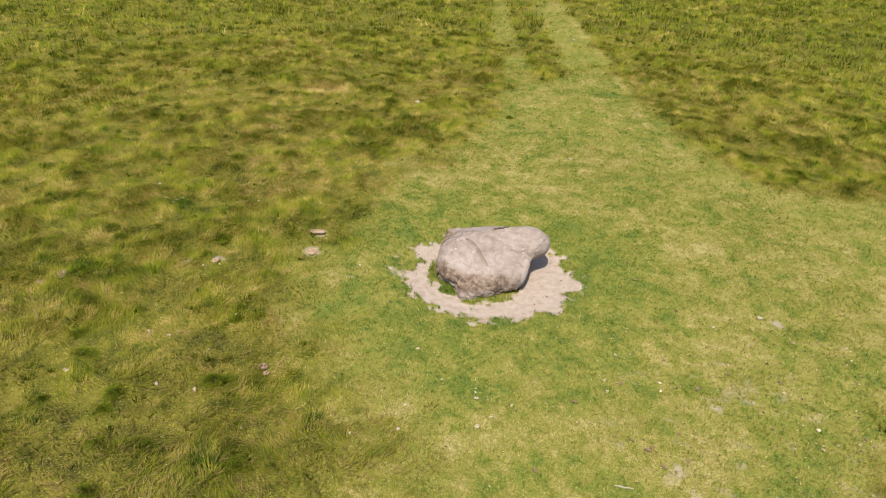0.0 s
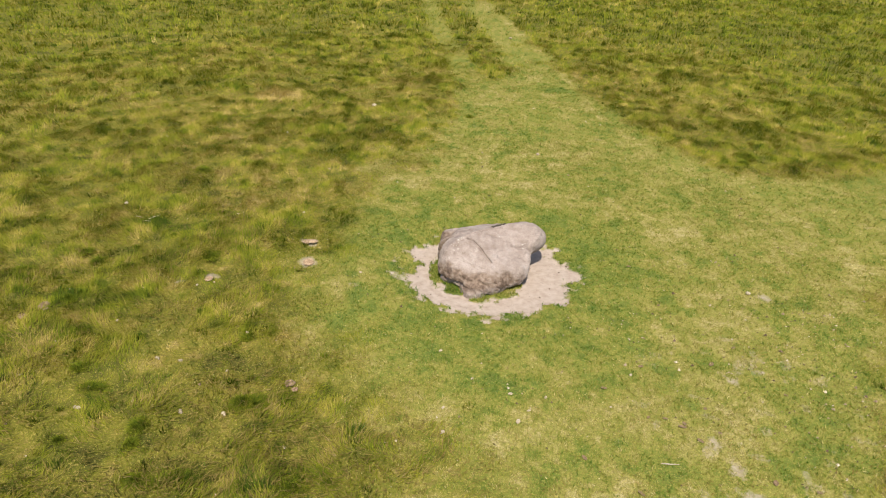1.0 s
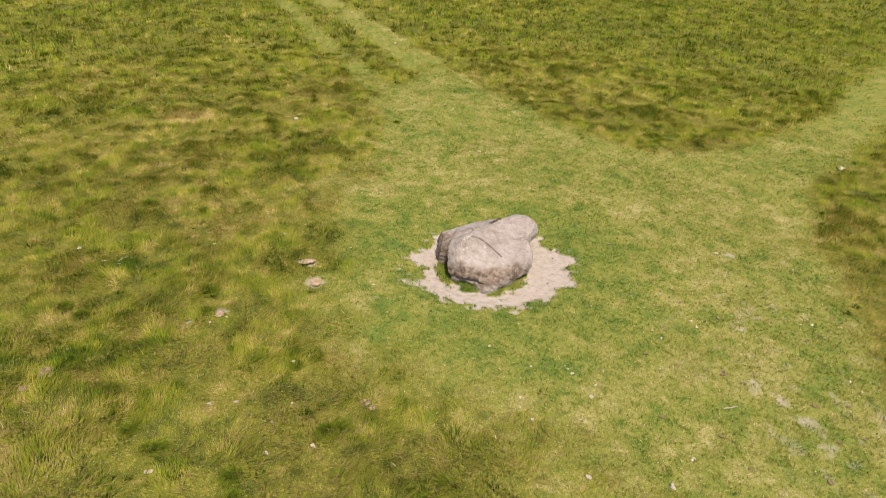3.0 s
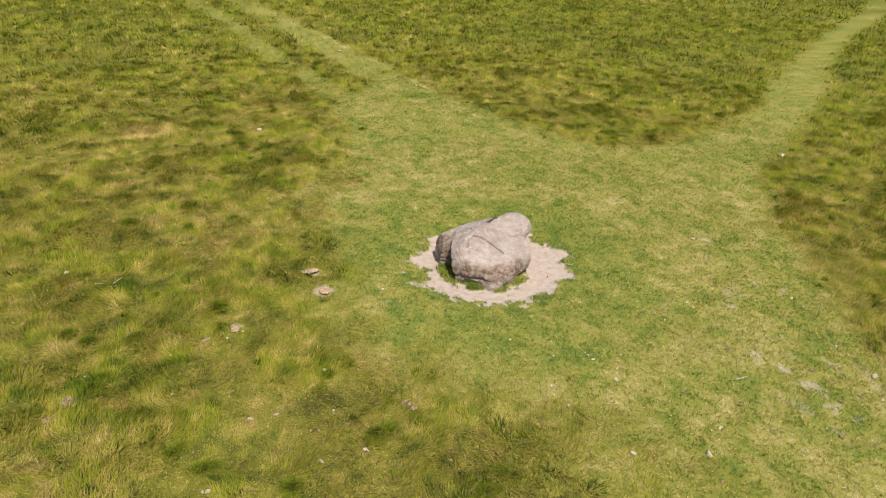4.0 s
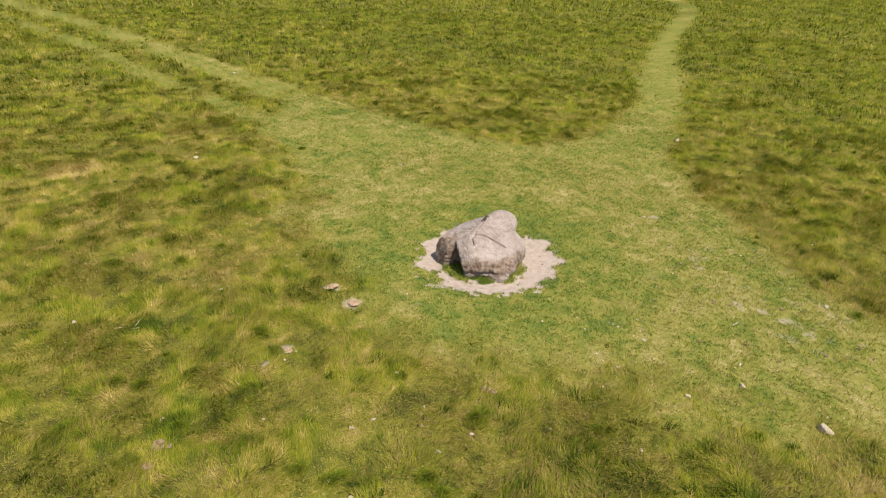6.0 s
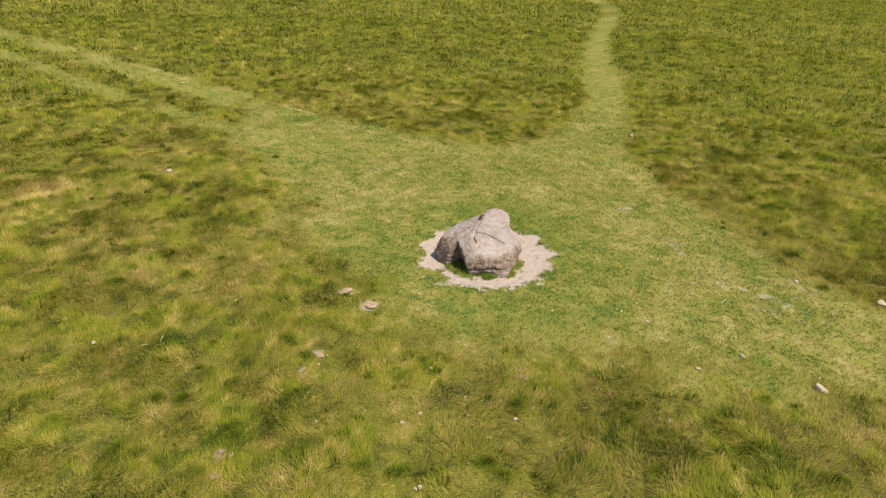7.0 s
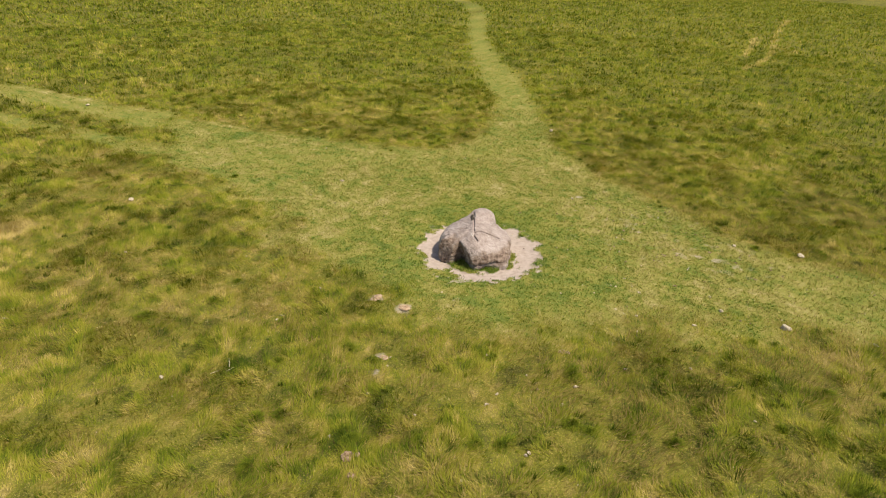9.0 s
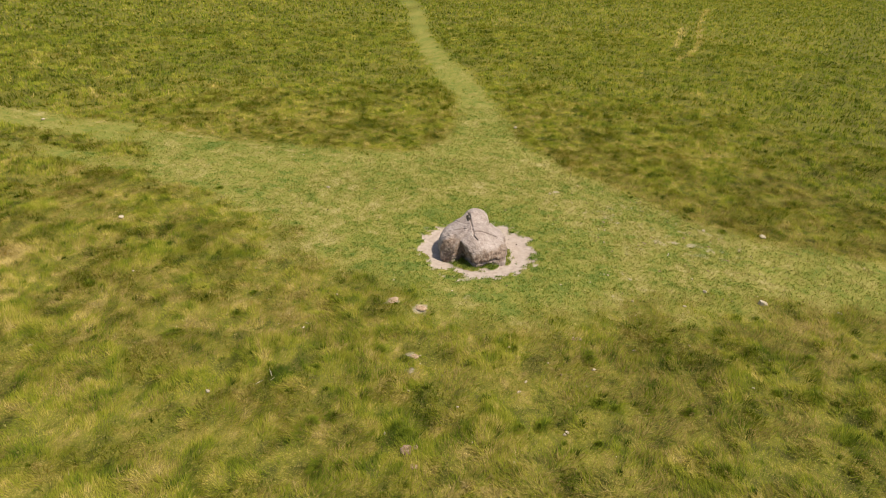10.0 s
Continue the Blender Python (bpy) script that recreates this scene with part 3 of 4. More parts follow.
def sward(density, r0, r1, a0, a1, length, width):
    """The even part of the long grass, lying over in swirls, lower towards the trodden ground."""
    n = count(density, r0, r1, a0, a1)
    x, y = scatter(n, r0, r1, a0, a1)
    worn, c = plan("worn", x, y), plan("mound", x, y)
    keep = (rng.random(n) > worn * 1.02) & (rng.random(n) > 0.45 * (1 - step(0.30, 0.48, c)) + 0.25 * step(2.5, 6.0, -y) * step(-9.0, -5.0, x)) & (plan("bare", x, y) < 0.4)
    x, y, worn, c = x[keep], y[keep], worn[keep], c[keep]
    n = len(x)
    cx, cy = comb(x, y)
    lie = rng.uniform(0.60, 0.98, n)
    tone = plan("hue", x, y) + rng.normal(0, 0.07, n)
    size = rng.uniform(0.6, 1.2, n) * (0.6 + 0.9 * step(0.3, 0.75, c)) * (1 - 0.5 * worn)
    return blades(x, y, plan("z", x, y), length * size, width * rng.uniform(0.7, 1.3, n),
                  cx * lie * 0.85 + rng.normal(0, 0.30, n), cy * lie * 0.85 + rng.normal(0, 0.30, n), np.clip(tone, 0, 1))


def tufts(density, r0, r1, a0, a1, per, spread, length, width):
    """Dense dark tufts standing out of the long grass, on the hummocks most of all."""
    n = count(density, r0, r1, a0, a1)
    x, y = scatter(n, r0, r1, a0, a1)
    worn = plan("worn", x, y)
    keep = (rng.random(n) > worn * 1.05) & (rng.random(n) < 0.15 + 0.85 * step(0.42, 0.66, plan("mound", x, y))) & (plan("bare", x, y) < 0.4)
    x, y, worn = x[keep], y[keep], worn[keep]
    n = len(x)
    tone = 0.30 * plan("hue", x, y) + rng.uniform(-0.14, 0.16, n)
    size = rng.uniform(0.45, 1.35, n) * (1 - 0.45 * worn)
    cx, cy = comb(x, y)
    z = plan("z", x, y)
    i = np.repeat(np.arange(n), per)
    a, q = rng.uniform(0, 2 * math.pi, n * per), rng.random(n * per) ** 0.7
    bx, by = x[i] + np.cos(a) * q * spread * size[i], y[i] + np.sin(a) * q * spread * size[i] * 0.8
    fan = 0.12 + 0.50 * q
    return blades(bx, by, z[i], length * size[i] * rng.uniform(0.5, 1.1, n * per) * (1 - 0.4 * q), width * rng.uniform(0.7, 1.3, n * per),
                  np.cos(a) * fan + 0.38 * cx[i], np.sin(a) * fan + 0.38 * cy[i], np.clip(tone[i] + 0.22 * (q - 0.5), 0, 1))


def turf(density, r0, r1, a0, a1, per, spread, length, width):
    """Short trodden grass between and on the paths: small tufts, with dead straw in it."""
    n = count(density, r0, r1, a0, a1)
    x, y = scatter(n, r0, r1, a0, a1)
    worn, b = plan("worn", x, y), plan("bare", x, y)
    thin = 0.25 + 1.0 * cloud(x, y, 0.2, 61, 2)
    keep = (rng.random(n) < 0.10 + worn) & (rng.random(n) > step(0.35, 0.62, b)) & (rng.random(n) < thin)
    x, y, b = x[keep], y[keep], b[keep]
    n = len(x)
    rim = step(0.03, 0.35, b) * (np.hypot(x - RING[0], y - RING[1]) < 2.5)
    tone = plan("hue", x, y) + rng.normal(0, 0.15, n) - 0.10 * rim + 0.35 * (rng.random(n) < 0.07)
    size = rng.uniform(0.6, 1.3, n) * (1 + 0.3 * rim)
    z = plan("z", x, y)
    i = np.repeat(np.arange(n), per)
    a, q = rng.uniform(0, 2 * math.pi, n * per), rng.random(n * per)
    return blades(x[i] + np.cos(a) * q * spread, y[i] + np.sin(a) * q * spread, z[i], length * size[i] * rng.uniform(0.6, 1.2, n * per),
                  width * rng.uniform(0.7, 1.3, n * per), np.cos(a) * 0.75 * q + rng.normal(0, 0.35, n * per),
                  np.sin(a) * 0.75 * q + rng.normal(0, 0.35, n * per), np.clip(tone[i], 0, 1))


def matted(density, r0, r1, a0, a1, length, width):
    """Dead brown grass lying matted between the green, most of it to the south and along the edges of the turf."""
    n = count(density, r0, r1, a0, a1)
    x, y = scatter(n, r0, r1, a0, a1)
    worn = plan("worn", x, y)
    south = step(2.0, 5.5, -y)
    patch = step(0.44, 0.62, cloud(x, y, 0.8, 85, 3) + 0.10 * south)
    edge = np.clip(worn * (1 - worn) * 4, 0, 1)
    share = patch * np.maximum(np.maximum(0.68 * south, 0.7 * edge), 0.40) * (1 - 0.55 * worn) * step(2.6, 5.0, np.hypot(x - RING[0], y - RING[1]))
    keep = (rng.random(n) < share) & (plan("bare", x, y) < 0.4)
    x, y, worn = x[keep], y[keep], worn[keep]
    n = len(x)
    cx, cy = comb(x, y)
    tone = 0.36 + 0.42 * plan("hue", x, y) + rng.normal(0, 0.09, n)
    return blades(x, y, plan("z", x, y) + 0.035 * (1 - worn) + 0.012, length * rng.uniform(0.5, 1.2, n) * (1 - 0.55 * worn), width * rng.uniform(0.7, 1.3, n),
                  cx * 0.75 + rng.normal(0, 0.42, n), cy * 0.75 + rng.normal(0, 0.42, n), np.clip(tone, 0, 1))


def sheltered(n):
    """Fresh grass standing at the foot of the stone, out of reach of feet."""
    x, y = scatter(n, 0.2, 1.35, 0, 360)
    keep = rng.random(n) > step(0.3, 0.6, bare(x, y))
    x, y = x[keep], y[keep]
    n = len(x)
    dry = step(0.2, 0.9, x - 0.2)
    tone = 0.20 + 0.85 * dry * cloud(x, y, 0.25, 81) + rng.normal(0, 0.10, n)
    return blades(x, y, height(x, y), rng.uniform(0.04, 0.13, n) * (0.55 + 0.9 * cloud(x, y, 0.16, 82, 2)) * (1 - 0.35 * dry), np.full(n, 0.008), rng.normal(0, 0.4, n), rng.normal(0, 0.4, n), np.clip(tone, 0, 1))


def litter(n):
    """Bits of bleached straw lying flat on the trodden turf."""
    x, y = scatter(n, 1.9, 10.0, 0, 360)
    keep = (rng.random(n) < trodden(x, y)) & (rng.random(n) < 0.3 + 1.2 * step(0.4, 0.7, cloud(x, y, 1.1, 91)))
    x, y = x[keep], y[keep]
    n = len(x)
    a = rng.uniform(0, 2 * math.pi, n)
    return blades(x, y, height(x, y) + 0.03, rng.uniform(0.02, 0.06, n), rng.uniform(0.008, 0.016, n), np.cos(a) * 0.95, np.sin(a) * 0.95, rng.uniform(0.85, 1.0, n))


# ---------------------------------------------------------------- small things on the grass
def lift(x, y):
    return float(height(np.array([x]), np.array([y]))[0])


def pebble_mesh(name, seed, squash, mat):
    """A broken stone: the hull of a few points, its edges rounded off."""
    r = random.Random(seed)
    bm = bmesh.new()
    for _ in range(18):
        d = Vector((r.gauss(0, 1), r.gauss(0, 1), r.gauss(0, 1))).normalized() * r.uniform(0.40, 0.52)
        bm.verts.new((d.x, d.y * 0.70, d.z * squash))
    bmesh.ops.convex_hull(bm, input=bm.verts[:])
    bmesh.ops.delete(bm, geom=[v for v in bm.verts if not v.link_faces], context="VERTS")
    bmesh.ops.bevel(bm, geom=bm.edges[:], offset=0.035, segments=1, affect="EDGES", clamp_overlap=True)
    me = bpy.data.meshes.new(name)
    bm.to_mesh(me)
    bm.free()
    me.materials.append(mat)
    return me


def plain(name, tones, rough=0.9, scale=30.0):
    m, nt, out = material(name)
    tc = nt.nodes.new("ShaderNodeTexCoord").outputs["Object"]
    p = node(nt, "BsdfPrincipled", Roughness=rough)
    grain = noise_node(nt, scale, 5, 0.65, tc)
    nt.links.new(ramp(nt, grain, [(0.35, tones[0]), (0.65, tones[1])]), p.inputs["Base Color"])
    nt.links.new(bump(nt, grain, 0.7, 0.02), p.inputs["Normal"])
    nt.links.new(p.outputs[0], out.inputs[0])
    return m


MAT_DUNG = plain("dried_dung", ((0.085, 0.045, 0.022), (0.34, 0.225, 0.135)), 0.95, 5.0)
MAT_CRUMB = plain("crumbled_earth", ((0.190, 0.118, 0.062), (0.37, 0.260, 0.155)), 0.95, 6.0)
MAT_LEAF = plain("dead_leaf", ((0.13, 0.080, 0.036), (0.25, 0.165, 0.080)), 0.7, 25.0)
MAT_WOOD = plain("bleached_wood", ((0.315, 0.255, 0.180), (0.465, 0.398, 0.300)), 0.8, 40.0)
MAT_MOSS = plain("dark_moss", ((0.021, 0.017, 0.011), (0.060, 0.045, 0.027)), 0.95, 14.0)
MAT_STALK = plain("bleached_stalk", ((0.34, 0.285, 0.15), (0.48, 0.42, 0.25)), 0.8, 20.0)


def lay(name, me, x, y, size, sink, label, category, group=""):
    ob = new(name, me)
    ob.matrix_world = Matrix.Translation((x, y, lift(x, y) + sink * size)) @ Matrix.Rotation(random.uniform(0, 6.3), 4, "Z") @ Matrix.Rotation(random.uniform(-0.25, 0.25), 4, "X")
    ob.scale = (size * random.uniform(0.9, 1.15), size, size)
    return tagged(ob, label, category, group)


FLINTS = [pebble_mesh("stone", k, 0.42 + 0.05 * k, MAT_FLINT) for k in range(5)]
# x, y, length of the loose stones
STONES_WEST = [(-4.34, -1.56, 0.07), (-4.10, -1.41, 0.06), (-5.14, -1.88, 0.07), (-5.03, -2.83, 0.07), (-3.66, -3.47, 0.08),
               (-3.99, -3.50, 0.07), (-2.93, -2.73, 0.07), (-2.89, -3.57, 0.06), (-2.58, -4.38, 0.10), (-3.16, -4.44, 0.10),
               (-5.62, -4.22, 0.07), (-7.17, 0.99, 0.12), (-3.38, 1.34, 0.08), (-6.26, -2.19, 0.07), (-4.02, -3.49, 0.06),
               (-4.55, -4.62, 0.08), (-8.24, 4.71, 0.13), (-5.35, 5.83, 0.09), (-3.65, 8.94, 0.21)]
STONES_EAST = [(0.35, -4.20, 0.09), (0.80, -5.24, 0.10), (2.98, -2.57, 0.07), (2.00, -6.69, 0.26), (1.80, -5.46, 0.13),
               (-0.66, -5.70, 0.08), (5.44, -4.64, 0.14), (-1.57, -4.83, 0.07), (2.57, -8.21, 0.17), (-1.44, -7.03, 0.08),
               (5.94, -6.12, 0.27), (11.46, 4.40, 0.24), (5.38, 0.09, 0.14), (1.52, 5.99, 0.14), (0.13, 19.98, 0.24)]
for x, y, size in STONES_WEST:
    lay("stone", random.choice(FLINTS), x, y, size, 0.16, "pale weathered flint lying in the long grass", "stone", "loose flints in the pasture")
for x, y, size in STONES_EAST:
    if size > 0.25:
        lay("stone", random.choice(FLINTS), x, y, size, 0.14, "large flat pale flint half sunk in the turf", "stone", "loose flints in the pasture")
    else:
        lay("stone", random.choice(FLINTS), x, y, size, 0.16, "small pale flint lying on the trodden turf", "stone", "loose flints in the pasture")

# white chips of flint, smaller and flat
CHIPS = [pebble_mesh("chip", k + 9, 0.22, MAT_FLINT) for k in range(3)]
for x, y in ((1.21, -3.32), (1.71, -3.29), (1.48, -3.60), (1.34, -3.82), (2.62, -3.31), (0.64, -3.08), (-4.72, 1.07), (-4.49, -4.63),
             (-1.66, -0.62), (0.10, -2.55), (2.30, -5.05), (3.05, -1.70), (4.10, 0.95), (2.75, 4.20), (0.30, -3.75), (-2.05, 0.75)):
    lay("chip", random.choice(CHIPS), x, y, random.uniform(0.055, 0.10), 0.12, "small white flint chip on the turf", "stone", "flint chips on the turf")


# dark clods on the bare earth
MAT_CLOD = plain("dark_clod", ((0.085, 0.055, 0.033), (0.169, 0.117, 0.078)), 0.95, 6.0)
CLODS = [pebble_mesh("clod", k + 20, 0.6, MAT_CLOD) for k in range(2)]
for x, y in ((1.62, -0.62), (1.98, 0.30), (1.80, -0.30), (2.12, 0.52), (-0.62, -0.42), (-0.78, 0.22), (0.98, -1.32), (1.90, 0.92), (-0.30, -0.95), (2.20, -0.15)):
    lay("clod", random.choice(CLODS), x, y, random.uniform(0.035, 0.06), 0.2, "small dark clod on the pale earth", "clod", "clods on the bare earth")


# dried dung: a cracked round pat with a sunken middle
def pat_mesh(seed):
    bm = bmesh.new()
    bmesh.ops.create_icosphere(bm, subdivisions=4, radius=0.5)
    for v in bm.verts:
        r = math.hypot(v.co.x, v.co.y)
        q = v.co * 4 + Vector((seed * 3.3, 0, 0))
        k = 1 + 0.22 * noise.noise(q) + 0.10 * noise.noise(q * 3)
        dip = 0.18 * math.exp(-(r / 0.16) ** 2) if v.co.z > 0 else 0
        v.co = Vector((v.co.x * k, v.co.y * k, (v.co.z * 0.42 - dip) * (1 + 0.5 * noise.noise(q * 1.7))))
    me = bpy.data.meshes.new("dung_pat")
    bm.to_mesh(me)
    bm.free()
    me.materials.append(MAT_DUNG)
    return me


PATS = [pat_mesh(k) for k in range(3)]
for x, y, size in ((-6.37, -2.71, 0.18), (-6.26, -2.80, 0.08), (-6.56, -2.98, 0.13), (-1.90, -3.71, 0.15), (-1.80, -3.78, 0.09)):
    lay("dung_pat", random.choice(PATS), x, y, size, 0.10, "dried reddish-brown dung pat in the grass", "dung", "dung pats")


# two low heaps of crumbled earth, thrown up by moles and trodden
def heap_mesh(seed):
    bm = bmesh.new()
    bmesh.ops.create_grid(bm, x_segments=26, y_segments=26, size=0.5)
    for v in bm.verts:
        r = math.hypot(v.co.x, v.co.y * 1.25) * 2 * (1 + 0.25 * noise.noise(v.co * 5 + Vector((seed * 5, 0, 0))))
        q = v.co * 16 + Vector((0, seed * 4, 0))
        v.co.z = 0.11 * max(0.0, 1 - r * r) + (0.05 * noise.noise(q) + 0.04 * noise.noise(q * 2)) * max(0, 1 - r) - 0.06 * max(0.0, r - 0.9)
    bm.faces.ensure_lookup_table()
    bmesh.ops.delete(bm, geom=[v for v in bm.verts if math.hypot(v.co.x, v.co.y * 1.25) > 0.52], context="VERTS")
    me = bpy.data.meshes.new("earth_heap")
    bm.to_mesh(me)
    bm.free()
    me.materials.append(MAT_CRUMB)
    return me


for k, (x, y, size) in enumerate(((-2.87, 0.16, 0.28), (-2.69, -0.46, 0.26), (-4.22, -1.36, 0.18))):
    lay("earth_heap", heap_mesh(k), x, y, size, 0.08, "low trodden heap of pale crumbled earth", "molehill", "molehills")


# dead leaves, curled
def leaf_mesh():
    bm = bmesh.new()
    bmesh.ops.create_grid(bm, x_segments=8, y_segments=5, size=0.5)
    for v in bm.verts:
        u = v.co.x * 2
        v.co.y *= 0.62 * math.sqrt(max(0.02, 1 - u * u))
        v.co.z = 0.35 * v.co.y * v.co.y * 4 + 0.14 * u * u + 0.03 * math.sin(7 * u)
    bmesh.ops.solidify(bm, geom=bm.faces[:], thickness=0.012)
    me = bpy.data.meshes.new("leaf")
    bm.to_mesh(me)
    bm.free()
    me.materials.append(MAT_LEAF)
    return me


LEAF = leaf_mesh()
for x, y in ((3.12, -3.42), (3.60, -3.45), (3.56, -3.52), (4.83, -4.97), (4.43, -4.99), (2.85, -4.75), (3.95, -3.10), (5.20, -2.60), (4.70, -1.60), (3.35, -3.40), (2.20, -4.30), (3.75, -3.75), (4.05, -3.55), (4.55, -4.30), (3.15, -2.35),
             (4.25, -2.10), (2.55, -2.95), (5.05, -4.35), (3.85, -5.60), (4.60, -5.75), (2.95, -5.30), (5.45, -1.55), (3.30, 0.60)):
    lay("leaf", LEAF, x, y, random.uniform(0.06, 0.10), 0.15, "curled dead brown leaf on the turf", "leaf", "dead leaves")


# a bleached stick and a few pale dead stalks
def twig_mesh(name, mat, seed, thick, kinks):
    bm = bmesh.new()
    rings = []
    for k in range(kinks + 1):
        u = k / kinks
        c = Vector((u - 0.5, 0.035 * noise.noise(Vector((u * 3, seed, 0))), 0.05 * noise.noise(Vector((u * 3, 0, seed)))))
        w = thick * (1 - 0.6 * abs(2 * u - 0.8))
        rings.append([bm.verts.new(c + Vector((0, w * math.cos(a * math.pi / 3), w * math.sin(a * math.pi / 3)))) for a in range(6)])
    for a, b in zip(rings, rings[1:]):
        for k in range(6):
            bm.faces.new((a[k], a[(k + 1) % 6], b[(k + 1) % 6], b[k]))
    bm.faces.new(rings[0][::-1])
    bm.faces.new(rings[-1])
    me = bpy.data.meshes.new(name)
    bm.to_mesh(me)
    bm.free()
    me.materials.append(mat)
    return me


lay("stick", twig_mesh("stick", MAT_WOOD, 1, 0.05, 9), 3.28, -4.22, 0.24, 0.06, "short bleached stick lying on the turf", "stick")
for k, (x, y, size) in enumerate(((-6.22, 0.44, 0.24), (-6.52, 0.40, 0.16), (-6.30, 0.30, 0.14), (-4.60, 1.05, 0.12))):
    lay("dead_stalk", twig_mesh("dead_stalk", MAT_STALK, k + 4, 0.045, 8), x, y, size, 0.22, "pale dead plant stalk lying in the grass", "stalk", "dead stalks")


# ---------------------------------------------------------------- tussocks
def tussock_mesh(seed):
    """A dense fountain of long blades, each of two bent lengths."""
    r = np.random.default_rng(seed)
    n = 620
    a, q = r.uniform(0, 2 * math.pi, n), r.random(n) ** 0.6
    length = r.uniform(0.35, 0.9, n) * (1 - 0.35 * q)
    root = np.stack((np.cos(a) * q * 0.50, np.sin(a) * q * 0.42, np.full(n, -0.05)), -1)
    b = a + r.normal(0, 0.6, n)
    out = np.stack((np.cos(b), np.sin(b), np.zeros(n)), -1) * (0.06 + 0.40 * q)[:, None] + np.array((0.24 * math.cos(seed), 0.24 * math.sin(seed), 0)) + r.normal(0, 0.10, (n, 3))
    knee = root + out * length[:, None] * 0.5 + np.array((0, 0, 1)) * (length * (0.62 - 0.22 * q))[:, None]
    tip = knee + out * length[:, None] * 0.75 + np.array((0, 0, 1)) * (length * (0.26 - 0.40 * q))[:, None]
    side = np.stack((-np.sin(a), np.cos(a), np.zeros(n)), -1) * 0.014
    v = np.stack((root - side, root + side, knee - side * 0.8, knee + side * 0.8, tip), 1).reshape(-1, 3)
    k = np.arange(n)[:, None] * 5
    f = np.concatenate((k + (0, 1, 3), k + (0, 3, 2), k + (2, 3, 4)))
    hue = np.repeat(np.clip(0.09 + 0.26 * q + r.normal(0, 0.08, n), 0, 1), 5)
    return mesh_from("tussock", v, f, MAT_LONG, False, hue=hue)


TUSSOCKS = [tussock_mesh(k) for k in range(6)]
TUSSOCKS_SOUTH = [(-2.67, -5.43), (-1.59, -6.24), (-4.42, -5.16), (0.94, -8.55), (-1.06, -8.89), (-1.35, -7.43), (-2.10, -8.60), (-2.40, -4.19),
                  (-2.55, -2.67), (-0.97, -5.21), (-2.77, -6.20), (-5.41, -3.28), (-1.13, -8.01), (-3.95, -7.00), (0.10, -7.71), (-4.58, -4.23),
                  (-5.46, -5.01), (-2.29, -4.15), (-1.34, -5.43), (-0.87, -5.25), (-4.91, -3.94), (-3.51, -4.81), (-3.13, -5.58), (-3.47, -5.11), (-2.88, -2.83)]
TUSSOCKS_NORTH = [(-6.37, -1.20), (-4.57, -0.68), (-6.29, 6.04), (-4.29, 2.98), (-5.15, 2.55), (-6.36, 2.97), (-8.57, 2.06), (-5.56, -0.06),
                  (-6.04, -2.25), (-7.22, -2.06), (6.17, -3.93), (5.73, -5.12), (8.37, -2.56), (-5.69, -1.32), (-7.33, -1.83), (-0.57, 8.56),
                  (-2.33, 10.05), (-7.46, -1.79), (-5.00, -1.27), (-6.78, -1.05), (7.21, 7.16), (7.02, 6.67), (-6.10, -2.45)]
for spots in (TUSSOCKS_SOUTH, TUSSOCKS_NORTH):
    for x, y in spots:
        ob = new("tussock", random.choice(TUSSOCKS))
        size = random.uniform(0.17, 0.33)
        ob.matrix_world = Matrix.Translation((x, y, lift(x, y))) @ Matrix.Rotation(random.uniform(-0.9, 0.9), 4, "Z")
        ob.scale = (size * random.uniform(0.8, 1.5), size, size * random.uniform(0.45, 0.75))
        tagged(ob, "dense green tussock of long grass blades", "tussock", "tussocks in the pasture")

# ---------------------------------------------------------------- moss in the gap at the top of the boulder
def moss_mesh():
    bm = bmesh.new()
    r = random.Random(5)
    for k in range(26):
        u = k / 25
        s = r.uniform(0.006, 0.046)
        c = Vector((0.665 + 0.24 * u - 0.62 * s, 0.32 + 0.185 * u + 0.79 * s, 0.0))
        c = gap_floor(c.x, c.y)
        m = Matrix.Translation(c - Vector((0, 0, 0.006))) @ Matrix.Diagonal((r.uniform(0.7, 1.2), r.uniform(0.7, 1.2), 0.7, 1))
        bmesh.ops.create_icosphere(bm, subdivisions=2, radius=r.uniform(0.024, 0.036), matrix=m)
    for v in bm.verts:
        v.co += Vector((noise.noise(v.co * 40), noise.noise(v.co * 40 + Vector((9, 0, 0))), noise.noise(v.co * 40 + Vector((0, 9, 0))))) * 0.010
    me = bpy.data.meshes.new("moss")
    bm.to_mesh(me)
    bm.free()
    me.materials.append(MAT_MOSS)
    return me


def gap_floor(x, y):
    """The highest place of the boulder's surface near x, y."""
    best = min((v.co for v in boulder.data.vertices if v.co.z > 0.4), key=lambda c: (c.x - x) ** 2 + (c.y - y) ** 2)
    return Vector(best)


moss = new("moss", moss_mesh())
moss.parent = boulder
moss["label"] = "dark brown moss filling the crack"


# ---------------------------------------------------------------- crumbs of earth and chalk in the worn turf
def crumb_material():
    m, nt, out = material("earth_crumbs")
    geo = nt.nodes.new("ShaderNodeNewGeometry")
    p = node(nt, "BsdfPrincipled", Roughness=0.95)
    nt.links.new(ramp(nt, geo.outputs["Random Per Island"], [(0.0, (0.085, 0.056, 0.028)), (0.35, (0.15, 0.10, 0.055)), (0.6, (0.30, 0.215, 0.125)), (1.0, (0.56, 0.475, 0.335))]), p.inputs["Base Color"])
    nt.links.new(p.outputs[0], out.inputs[0])
    return m


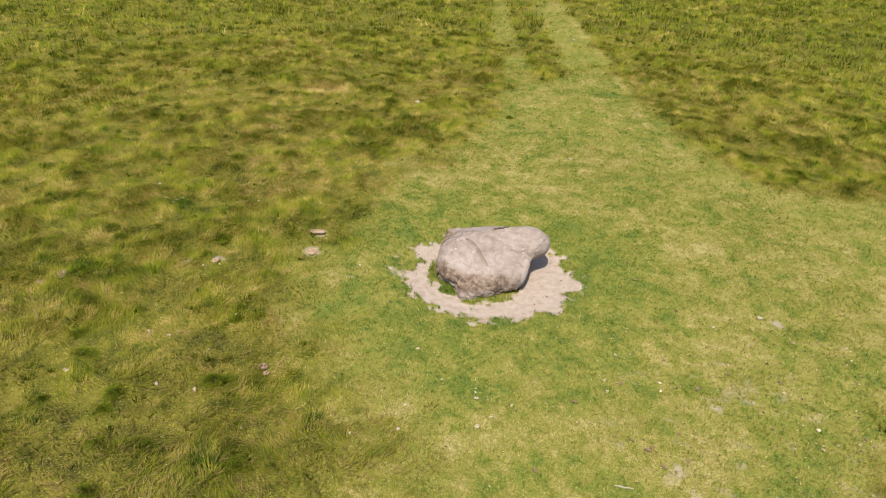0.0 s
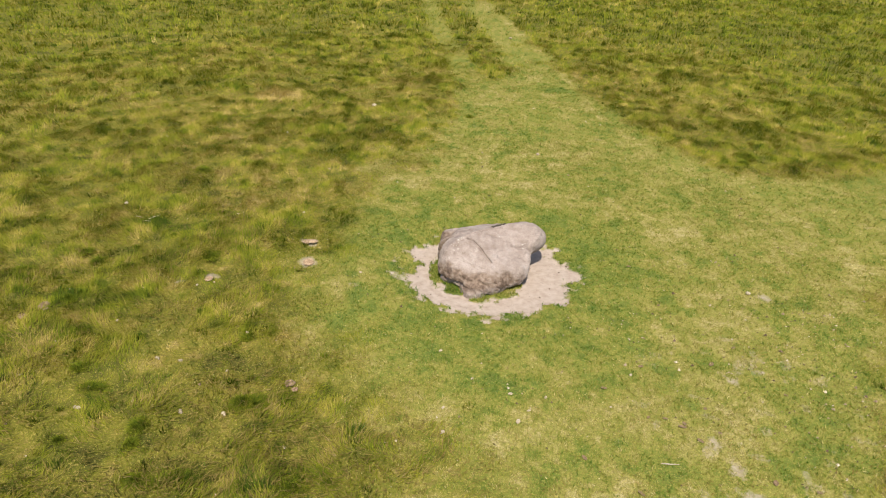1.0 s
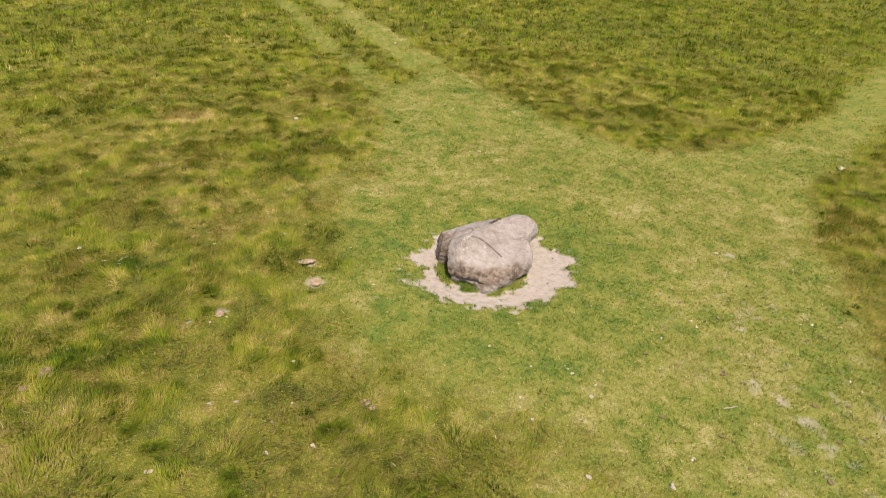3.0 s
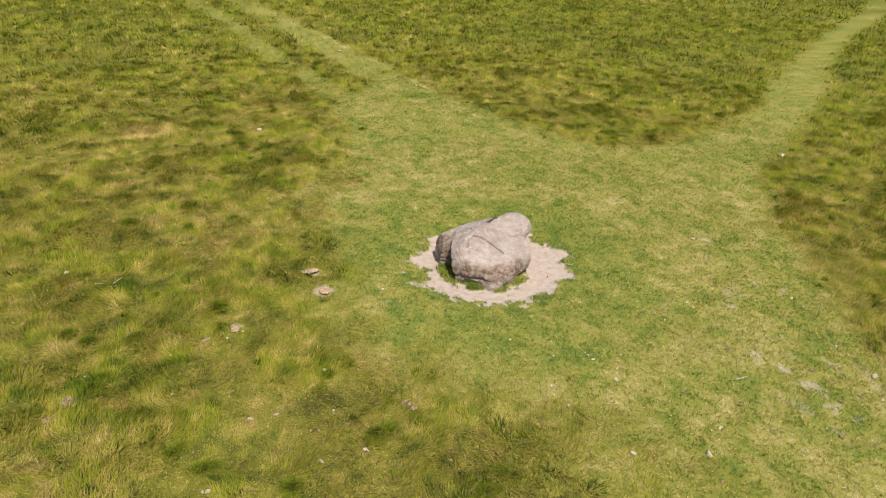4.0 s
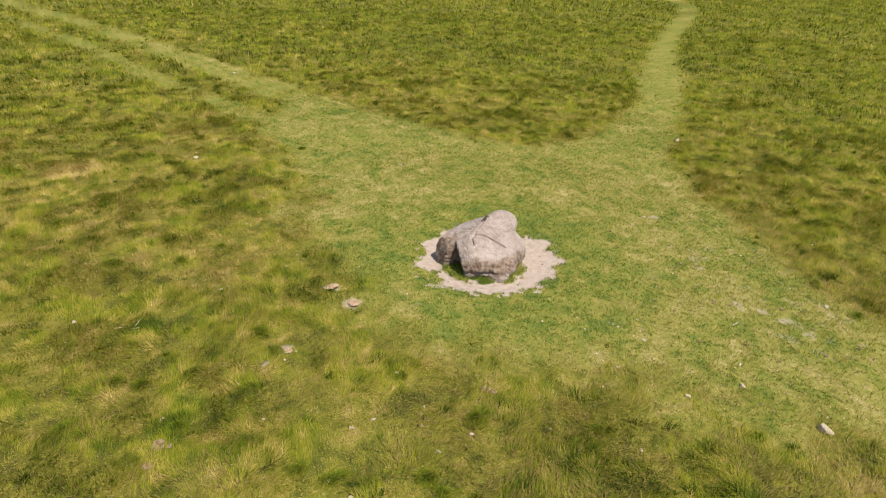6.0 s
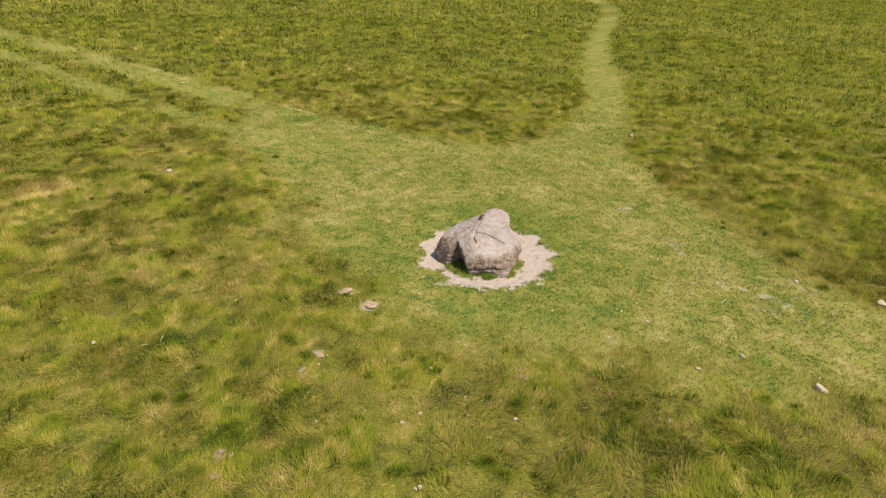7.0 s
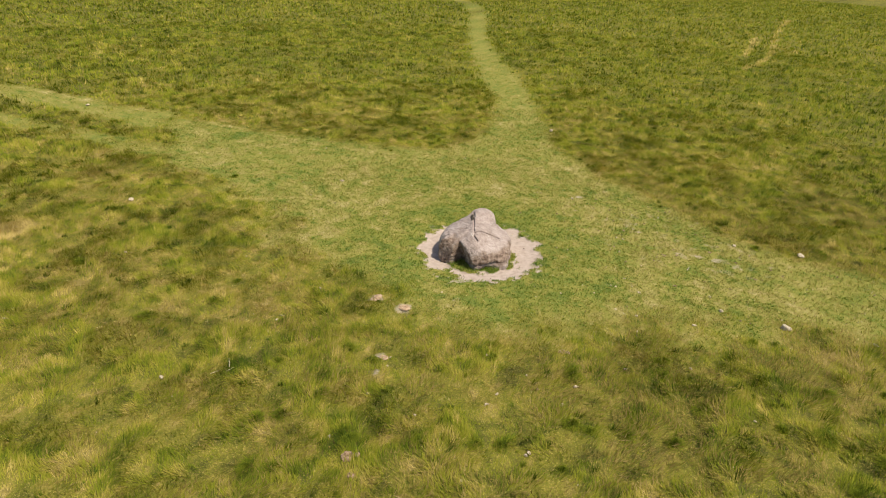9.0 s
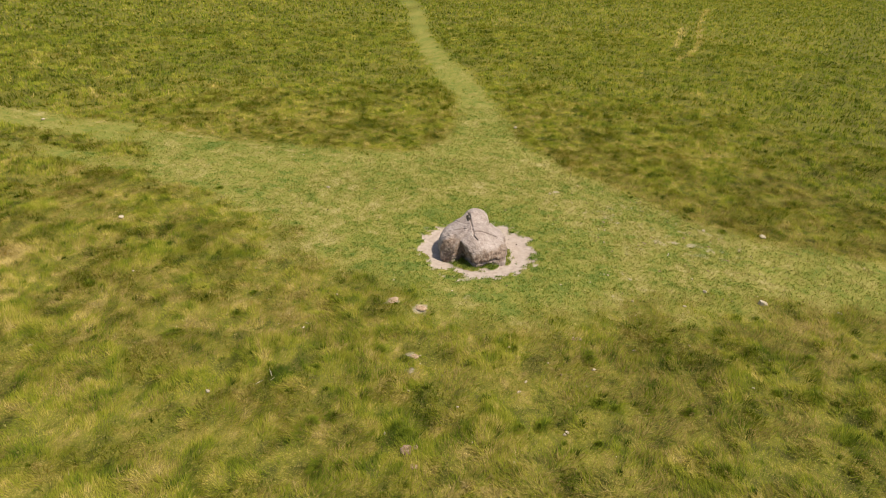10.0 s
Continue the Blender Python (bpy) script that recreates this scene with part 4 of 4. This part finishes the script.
def crumbs(n):
    """Small broken lumps, four-sided, thickest on the way out to the south-east."""
    x, y = scatter(n, 1.9, 11.0, 0, 360)
    thick = 0.10 + 1.1 * (1 - step(2.0, 5.0, np.hypot(x - 5.0, (y + 3.4) * 0.75))) * step(0.35, 0.65, cloud(x, y, 0.8, 95, 2))
    keep = (rng.random(n) < thick) & (rng.random(n) < 0.2 + trodden(x, y)) & (bare(x, y) < 0.5)
    x, y = x[keep], y[keep]
    n = len(x)
    size = rng.uniform(0.007, 0.016, n) * (1 + 0.9 * (rng.random(n) < 0.12))
    spin = rng.uniform(0, 2 * math.pi, n)
    z = height(x, y) + 0.022
    v = np.empty((n, 4, 3), np.float32)
    for k in range(3):
        a = spin + k * 2.094 + rng.uniform(-0.5, 0.5, n)
        v[:, k] = np.stack((x + np.cos(a) * size * 1.3, y + np.sin(a) * size * 0.9, z - size * 0.3), -1)
    v[:, 3] = np.stack((x + rng.normal(0, 0.2, n) * size, y + rng.normal(0, 0.2, n) * size, z + size), -1)
    f = (np.arange(n)[:, None, None] * 4 + np.array([[0, 1, 3], [1, 2, 3], [2, 0, 3]])).reshape(-1, 3)
    return mesh_from("earth_crumbs", v.reshape(-1, 3), f, crumb_material())


tagged(new("earth_crumbs", crumbs(9000)), "small brown and pale earth crumbs in worn turf", "earth crumbs", kind="stuff")

# ---------------------------------------------------------------- the sward
grass_thing("short_turf", [turf(640, 0.0, 7.0, 0, 360, 7, 0.034, 0.036, 0.010), turf(250, 7.0, 15, -90, 165, 6, 0.05, 0.045, 0.015),
                           turf(40, 15, 30, -20, 140, 5, 0.07, 0.05, 0.022), sheltered(18000), litter(5000)],
            MAT_TURF, "short trodden yellow-green turf round the boulder")
grass_thing("long_grass", [sward(1750, 1.5, 13, 0, 360, 0.115, 0.0105), sward(560, 13, 20, -70, 200, 0.15, 0.021),
                           sward(230, 13, 20, 200, 290, 0.18, 0.026), sward(26, 20, 34, 170, 335, 0.2, 0.06), tufts(3, 13, 24, 200, 290, 24, 0.16, 0.17, 0.02),
                           tufts(4.2, 1.5, 13, 0, 360, 44, 0.11, 0.14, 0.016),
                           tufts(2.2, 4.0, 13, 215, 300, 70, 0.17, 0.16, 0.014), tufts(3.4, 13, 20, -70, 200, 26, 0.13, 0.18, 0.026)],
            MAT_LONG, "long tufted olive-green pasture grass, tangled and uneven")
grass_thing("dead_grass", [matted(900, 2.4, 12.5, 0, 360, 0.105, 0.012), matted(150, 12.5, 19, -60, 190, 0.14, 0.022)],
            MAT_DRY, "matted dead brown grass between the green tufts")
grass_thing("distant_grass", [sward(105, 20, 45, -25, 170, 0.20, 0.042), sward(20, 45, 118, -18, 165, 0.26, 0.10),
                              tufts(2.2, 20, 45, -25, 170, 16, 0.15, 0.22, 0.040), tufts(0.7, 45, 118, -18, 165, 10, 0.24, 0.26, 0.07)],
            MAT_LONG, "rough olive-green pasture grass running into the distance")
